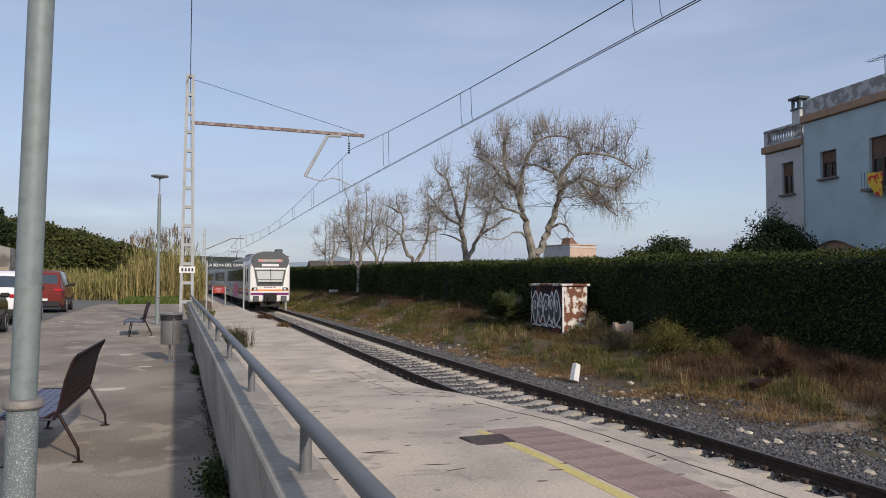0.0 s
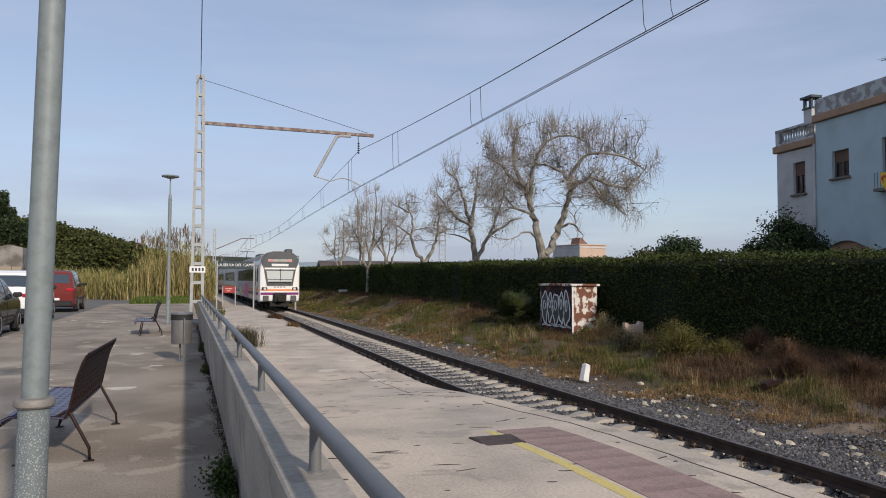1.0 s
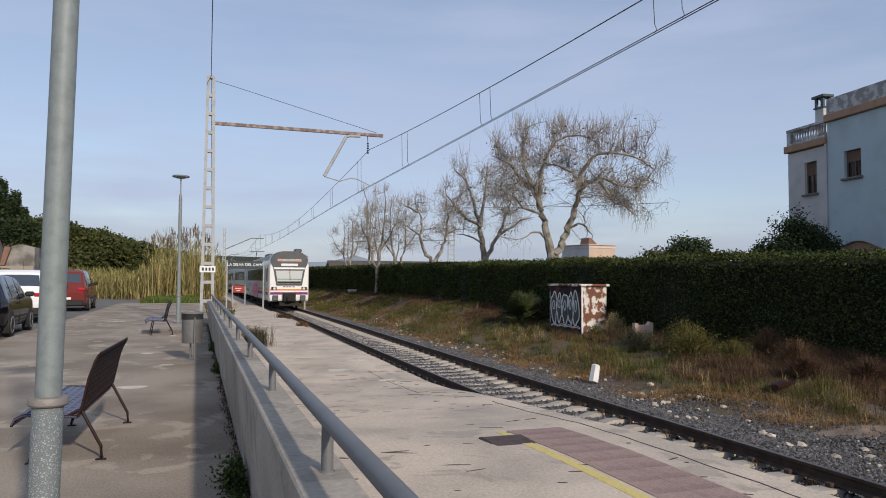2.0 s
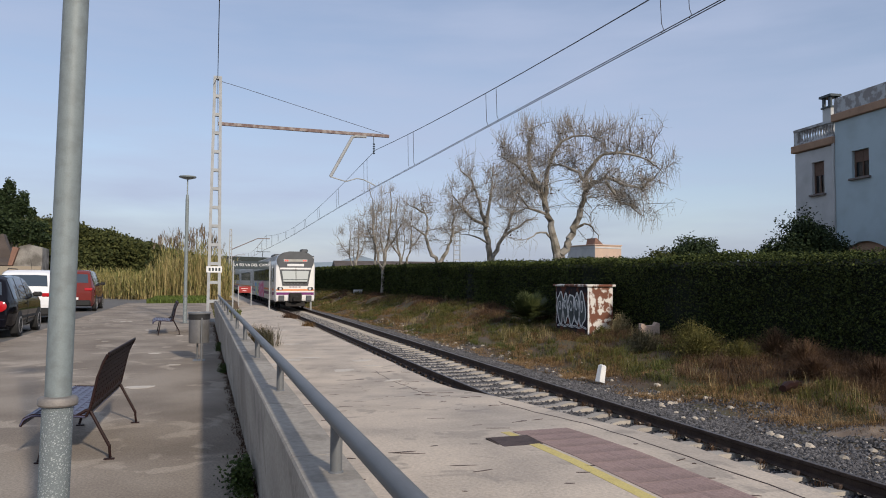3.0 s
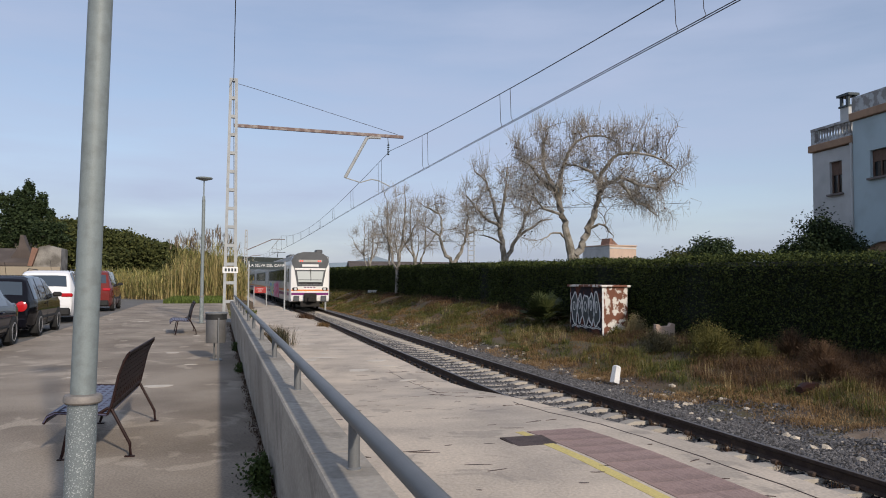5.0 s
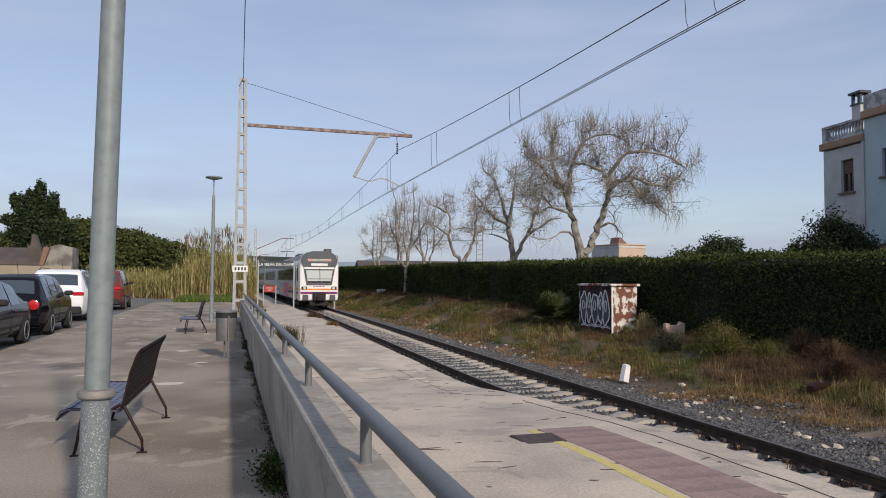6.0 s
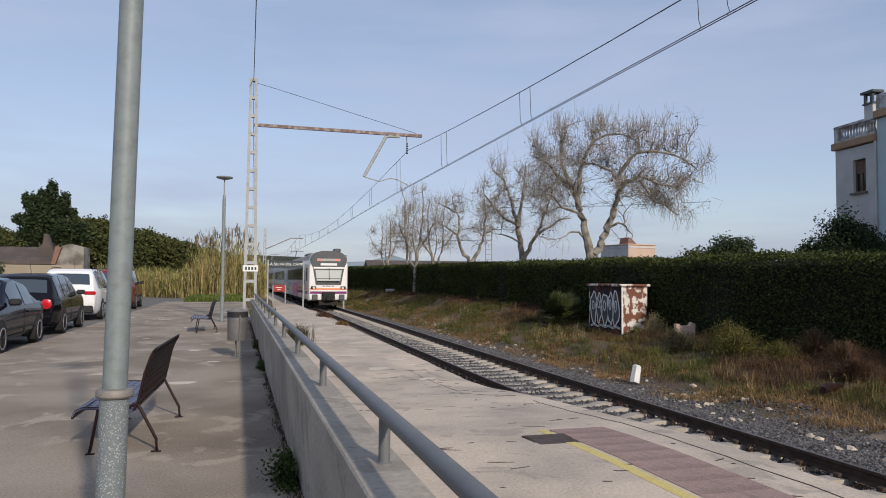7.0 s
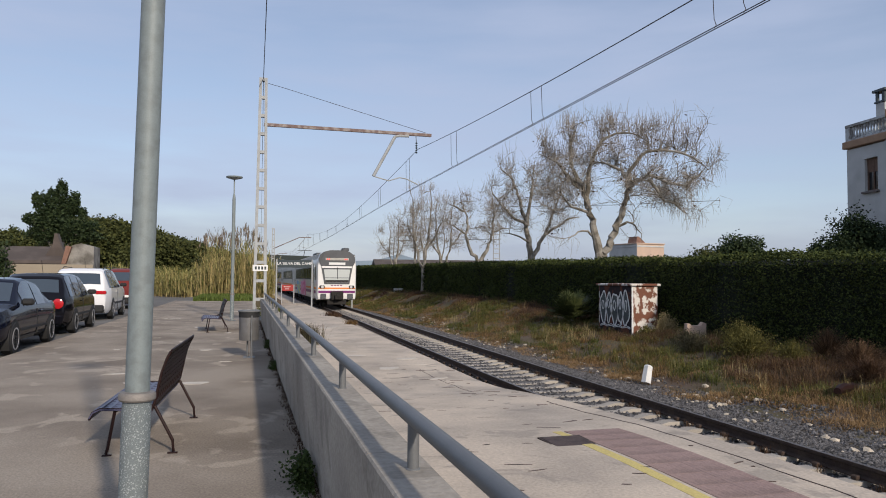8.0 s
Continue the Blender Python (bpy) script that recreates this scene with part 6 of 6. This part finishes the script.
part("block", Geo().prism([(-0.42, 0), (0.42, 0), (0.44, 0.52), (0.3, 0.56), (0.2, 0.44), (-0.2, 0.42), (-0.28, 0.5), (-0.42, 0.5)], "y", -0.25, 0.25), PINKRENDER, blk)
st = thing("marker_stone", "leaning white-painted marker stone beside the ballast", "marker", (9.15, 15.3, -0.22))
st.matrix_world = pose(9.15, 15.3, -0.30, -4, 17, 15)
part("stone", Geo().loft([[(-0.09, -0.07, 0), (0.09, -0.07, 0), (0.09, 0.07, 0), (-0.09, 0.07, 0)], [(-0.08, -0.06, 0.40), (0.08, -0.06, 0.40), (0.08, 0.06, 0.40), (-0.08, 0.06, 0.40)], [(-0.05, -0.03, 0.43), (0.05, -0.03, 0.43), (0.05, 0.03, 0.43), (-0.05, 0.03, 0.43)]]), SPRAYWHITE, st)
lw = thing("low_block_wall", "low whitewashed block wall far along the verge", "wall", (14.2, 70, 0.1), kind="structure")
part("wall_piece", Geo().box(0, 0, -0.2, 2.3, 0.3, 1.1, 0.02), SPRAYWHITE, lw)

# ---- houses ----
def opening_wall(g, s0, s1, z0, z1, th, holes):
    """A wall along +y from s0 to s1 with through openings (a, b, lo, hi); its face is x = 0 and its thickness th."""
    cuts = sorted({s0, s1, *[h[0] for h in holes], *[h[1] for h in holes]})
    for a, b in zip(cuts, cuts[1:]):
        zs = [z0]
        for h in sorted(holes, key=lambda q: q[2]):
            if h[0] <= a + 1e-6 and h[1] >= b - 1e-6:
                g.box(0, a, zs[-1], th, b, h[2]); zs.append(h[3])
        g.box(0, a, zs[-1], th, b, z1)
    return g


house = thing("blue_house", "old two-storey house with pale blue render", "house", (30.0, 30.0, 0.35), -7)
bz = -0.35
w_bay = [(-2.12, -1.25, 6.68 + bz, 8.34 + bz)]
w_main = [(-5.01, -3.97, 7.15 + bz, 8.47 + bz), (-8.1, -6.93, 6.3 + bz, 8.59 + bz), (-6.1, -3.2, 0.0, 4.1 + bz), (-11.4, -10.3, 6.6 + bz, 8.5 + bz)]
part("wall", opening_wall(Geo(), -2.88, 0.0, -0.3, 9.0 + bz, 0.35, w_bay), HOUSE_GREY, house, "grey-white bay wall")
part("wall", opening_wall(Geo(), -16.0, -2.885, -0.3, 10.1 + bz, 0.35, w_main), HOUSE_BLUE, house, "pale blue main wall")
part("wall", Geo().box(0.36, -0.35, -0.3, 7.5, 0.0, 9.0 + bz).box(0.36, -3.2, 9.0 + bz, 7.5, -2.89, 10.1 + bz).box(7.5, -16, -0.3, 7.8, 0, 10.1 + bz).box(0.36, -16, -0.3, 7.5, -15.7, 10.1 + bz), HOUSE_GREY, house)
part("roof", Geo().box(0.3, -15.8, 9.8 + bz, 7.5, -3.2, 10.0 + bz).box(0.3, -2.88, 8.8 + bz, 7.5, -0.3, 8.95 + bz), BROWNROOF, house, "flat roof terrace")
part("cornice", Geo().box(-0.16, -2.883, 9.05 + bz, 0.3, 0.16, 9.42 + bz, 0.03), CORNICE, house, "ochre cornice band")
part("cornice", Geo().box(-0.16, -16.1, 10.12 + bz, 0.3, -2.8, 10.50 + bz, 0.03), CORNICE, house, "ochre cornice band")
part("parapet", Geo().box(-0.03, -16.0, 10.5 + bz, 0.25, -2.885, 11.28 + bz, 0.01), PEELED, house, "peeling roof parapet")
bal = part("balustrade", Geo().box(-0.05, -2.88, 9.42 + bz, 0.2, 0.03, 9.52 + bz, 0.01).box(-0.06, -2.88, 10.15 + bz, 0.22, 0.05, 10.29 + bz, 0.01).box(-0.05, -0.3, 9.52 + bz, 0.2, 0.03, 10.15 + bz, 0.01), PEELED, house, "roof balustrade of pierced blocks")
for k in range(12):
    part("baluster", Geo().tube([(0.08, -0.45 - 0.2 * k, 9.52 + bz), (0.08, -0.45 - 0.2 * k, 9.83 + bz), (0.08, -0.45 - 0.2 * k, 10.15 + bz)], [0.09, 0.04, 0.09], 8), PEELED, bal)
ch = part("chimney", Geo().box(0.3, -2.3, 8.9 + bz, 0.75, -1.7, 11.05 + bz, 0.02), HOUSE_GREY, house, "white chimney with a dark cowl")
part("chimney_cowl", Geo().box(0.25, -2.35, 11.05 + bz, 0.8, -1.65, 11.13 + bz).box(0.3, -2.3, 11.13 + bz, 0.4, -2.15, 11.6 + bz).box(0.65, -2.3, 11.13 + bz, 0.75, -2.15, 11.6 + bz).box(0.3, -1.85, 11.13 + bz, 0.4, -1.7, 11.6 + bz).box(0.65, -1.85, 11.13 + bz, 0.75, -1.7, 11.6 + bz).box(0.2, -2.42, 11.6 + bz, 0.85, -1.58, 11.72 + bz), SIGNDARK, ch, "dark chimney cowl")
for a, b, lo, hi in w_bay + w_main:
    if lo < 0.1:
        arch = [(a, 0.0), (b, 0.0)] + [(b + (a - b) * u, hi - 0.45 + 0.45 * math.sin(math.pi * u)) for u in np.linspace(0, 1, 11)]
        dr = part("door", Geo().prism(arch, "x", 0.16, 0.22), CORNICE, house, "ochre arched garage door")
        part("arch_fill", Geo().prism([(a, hi), (b, hi)] + [(b + (a - b) * u, hi - 0.45 + 0.45 * math.sin(math.pi * u)) for u in np.linspace(0, 1, 11)], "x", 0.01, 0.3), HOUSE_BLUE, house)
        continue
    wd = part("window", Geo().box(0.2, a, lo, 0.25, b, hi), GLASS, house, "window with a half-drawn brown blind")
    part("blind", Geo().box(0.16, a + 0.04, hi - (hi - lo) * 0.42, 0.19, b - 0.04, hi - 0.02), SHUTTER, wd)
    part("frame", Geo().box(0.15, a, lo, 0.2, a + 0.07, hi).box(0.15, b - 0.07, lo, 0.2, b, hi).box(0.15, a, lo, 0.2, b, lo + 0.07).box(0.15, (a + b) / 2 - 0.03, lo, 0.2, (a + b) / 2 + 0.03, hi), SHUTTER, wd)
    part("sill", Geo().box(-0.14, a - 0.12, lo - 0.1, 0.2, b + 0.12, lo - 0.002, 0.01), SILL, wd)
part("rain_pipe", Geo().tube([(-0.06, -2.82, 0), (-0.06, -2.82, 9.3 + bz)], 0.06, 8), HOUSE_GREY, house)
rl = part("balcony_rail", Geo().box(-0.4, -8.2, 6.15 + bz, 0.0, -6.8, 6.28 + bz), SILL, house)
for k in range(9):
    part("bar", Geo().tube([(-0.38, -8.15 + k * 0.16, 6.28 + bz), (-0.38, -8.15 + k * 0.16, 7.0 + bz)], 0.012, 5), SIGNDARK, rl)
part("flag", Geo().loft([[(-0.45, -8.1, 6.9 + bz), (-0.42, -7.2, 6.95 + bz)], [(-0.52, -8.1, 6.4 + bz), (-0.47, -7.3, 6.45 + bz)], [(-0.46, -8.05, 5.8 + bz), (-0.44, -7.7, 5.9 + bz)]], False), FLAG, house, "red and yellow striped cloth on the balcony")
part("aerial", Geo().tube([(0.3, -7.6, 11.2 + bz), (0.3, -7.6, 12.2 + bz)], 0.02, 5).tube([(0.3, -6.7, 12.15 + bz), (0.3, -8.2, 12.2 + bz)], 0.015, 5), SIGNDARK, house)
for k in range(6):
    part("aerial_rod", Geo().tube([(0.0, -6.8 - k * 0.2, 12.16 + bz), (0.6, -6.8 - k * 0.2, 12.16 + bz)], 0.01, 4), SIGNDARK, house)

far = thing("far_house", "small flat-roofed house of grey and pink plaster", "house", (39.2, 66.2, 0.35), 9)
part("wall", Geo().box(0, 0, -0.3, 3.6, 4.6, 5.6), PINKRENDER, far)
part("wall", Geo().box(-0.012, 0.01, -0.3, -0.001, 4.58, 5.6), HOUSE_GREY, far, "grey render side")
part("band", Geo().box(-0.05, -0.05, 5.3, 3.65, 4.65, 5.45, 0.01), HOUSE_GREY, far)
part("roof", Geo().box(-0.1, -0.1, 5.6, 3.7, 4.7, 5.72, 0.02), PINKRENDER, far)
part("dormer", Geo().prism([(1.2, 5.72), (2.6, 5.72), (1.6, 6.5), (1.4, 6.5)], "y", 1.6, 3.0), RUSTTILE, far, "rust-red roof hatch")
for x0, z0 in ((1.4, 3.0),):
    wn_ = part("window", Geo().box(x0, -0.06, z0, x0 + 0.8, -0.02, z0 + 1.2), GLASS, far)
    part("window_frame", Geo().box(x0 - 0.08, -0.04, z0 - 0.08, x0 + 0.88, -0.012, z0 + 1.28), RUSTTILE, wn_)
for y0 in (1.0, 3.0):
    part("window", Geo().box(-0.04, y0, 2.9, -0.014, y0 + 0.8, 4.2), GLASS, far)
shed = thing("long_shed", "long low shed with a brown roof behind the trees", "shed", (20, 112, 0.3), -4)
part("wall", Geo().box(0, 0, -0.3, 42, 6, 3.9), GREYWALL, shed)
part("roof", Geo().prism([(-0.3, 3.9), (6.3, 3.9), (3, 5.0)], "x", -0.3, 42.3), BROWNROOF, shed)
lattice_mast("power_pylon", (31.5, 88, 0.3), "slender grey lattice pylon far behind the trees", 9.0, 0.45, 0.4)
cb = thing("power_cable", "thin dark power cable behind the trees", "cable", (0, 0, 0))
part("cable", Geo().tube([(23.3, 62, 8.9), (30.0, 55, 8.6), (36.5, 49, 8.6)], 0.018, 4), WIRE, cb)
part("cable", Geo().tube([(20, 100, 7.6), (31.5, 88, 7.4)], 0.025, 4), WIRE, cb)

old = thing("old_farm_building", "low cream wall with a brown roof and a grey gable", "building", (-23.4, 62, 0.2), 0)
to_metres(old)
part("wall", Geo().box(0, 0, -0.2, 11.5, 0.4, 2.9), CREAM, old)
part("roof", Geo().prism([(0.1, 2.95), (0.2, 3.2), (3.2, 4.4), (3.2, 2.95)], "x", 1.0, 9.4), BROWNROOF, old)
part("gable", Geo().prism([(9.42, 0), (11.5, 0), (11.45, 4.35), (10.5, 4.6), (9.9, 4.45), (9.42, 3.9)], "y", 0.5, 3.0), GREYWALL, old, "bare grey block gable")
part("gable_edge", Geo().prism([(9.2, 2.95), (9.5, 2.95), (9.9, 4.3), (9.5, 4.4)], "y", 0.1, 0.48), RUSTTILE, old, "rust-red tile edge")
part("chimney_stump", Geo().prism([(7.8, 3.6), (9.3, 3.6), (8.9, 4.5), (8.6, 5.4), (8.4, 5.4), (8.3, 4.5)], "y", 1.2, 2.0), BROWNROOF, old)
hz = Geo()
rg = []
for k in range(60):
    x = -2600 + k * 90
    rg.append([(x, 2600, -10), (x, 2600, 48 + 26 * math.sin(k * 0.41) + 14 * math.sin(k * 1.27 + 1) + 8 * math.sin(k * 2.9)), (x, 2900, -10)])
hz.loft(rg)
tagged(new("backdrop_hills", hz.mesh("backdrop_hills", HILL)), "faint hills on the horizon, painted haze-blue", "hills", kind="structure")
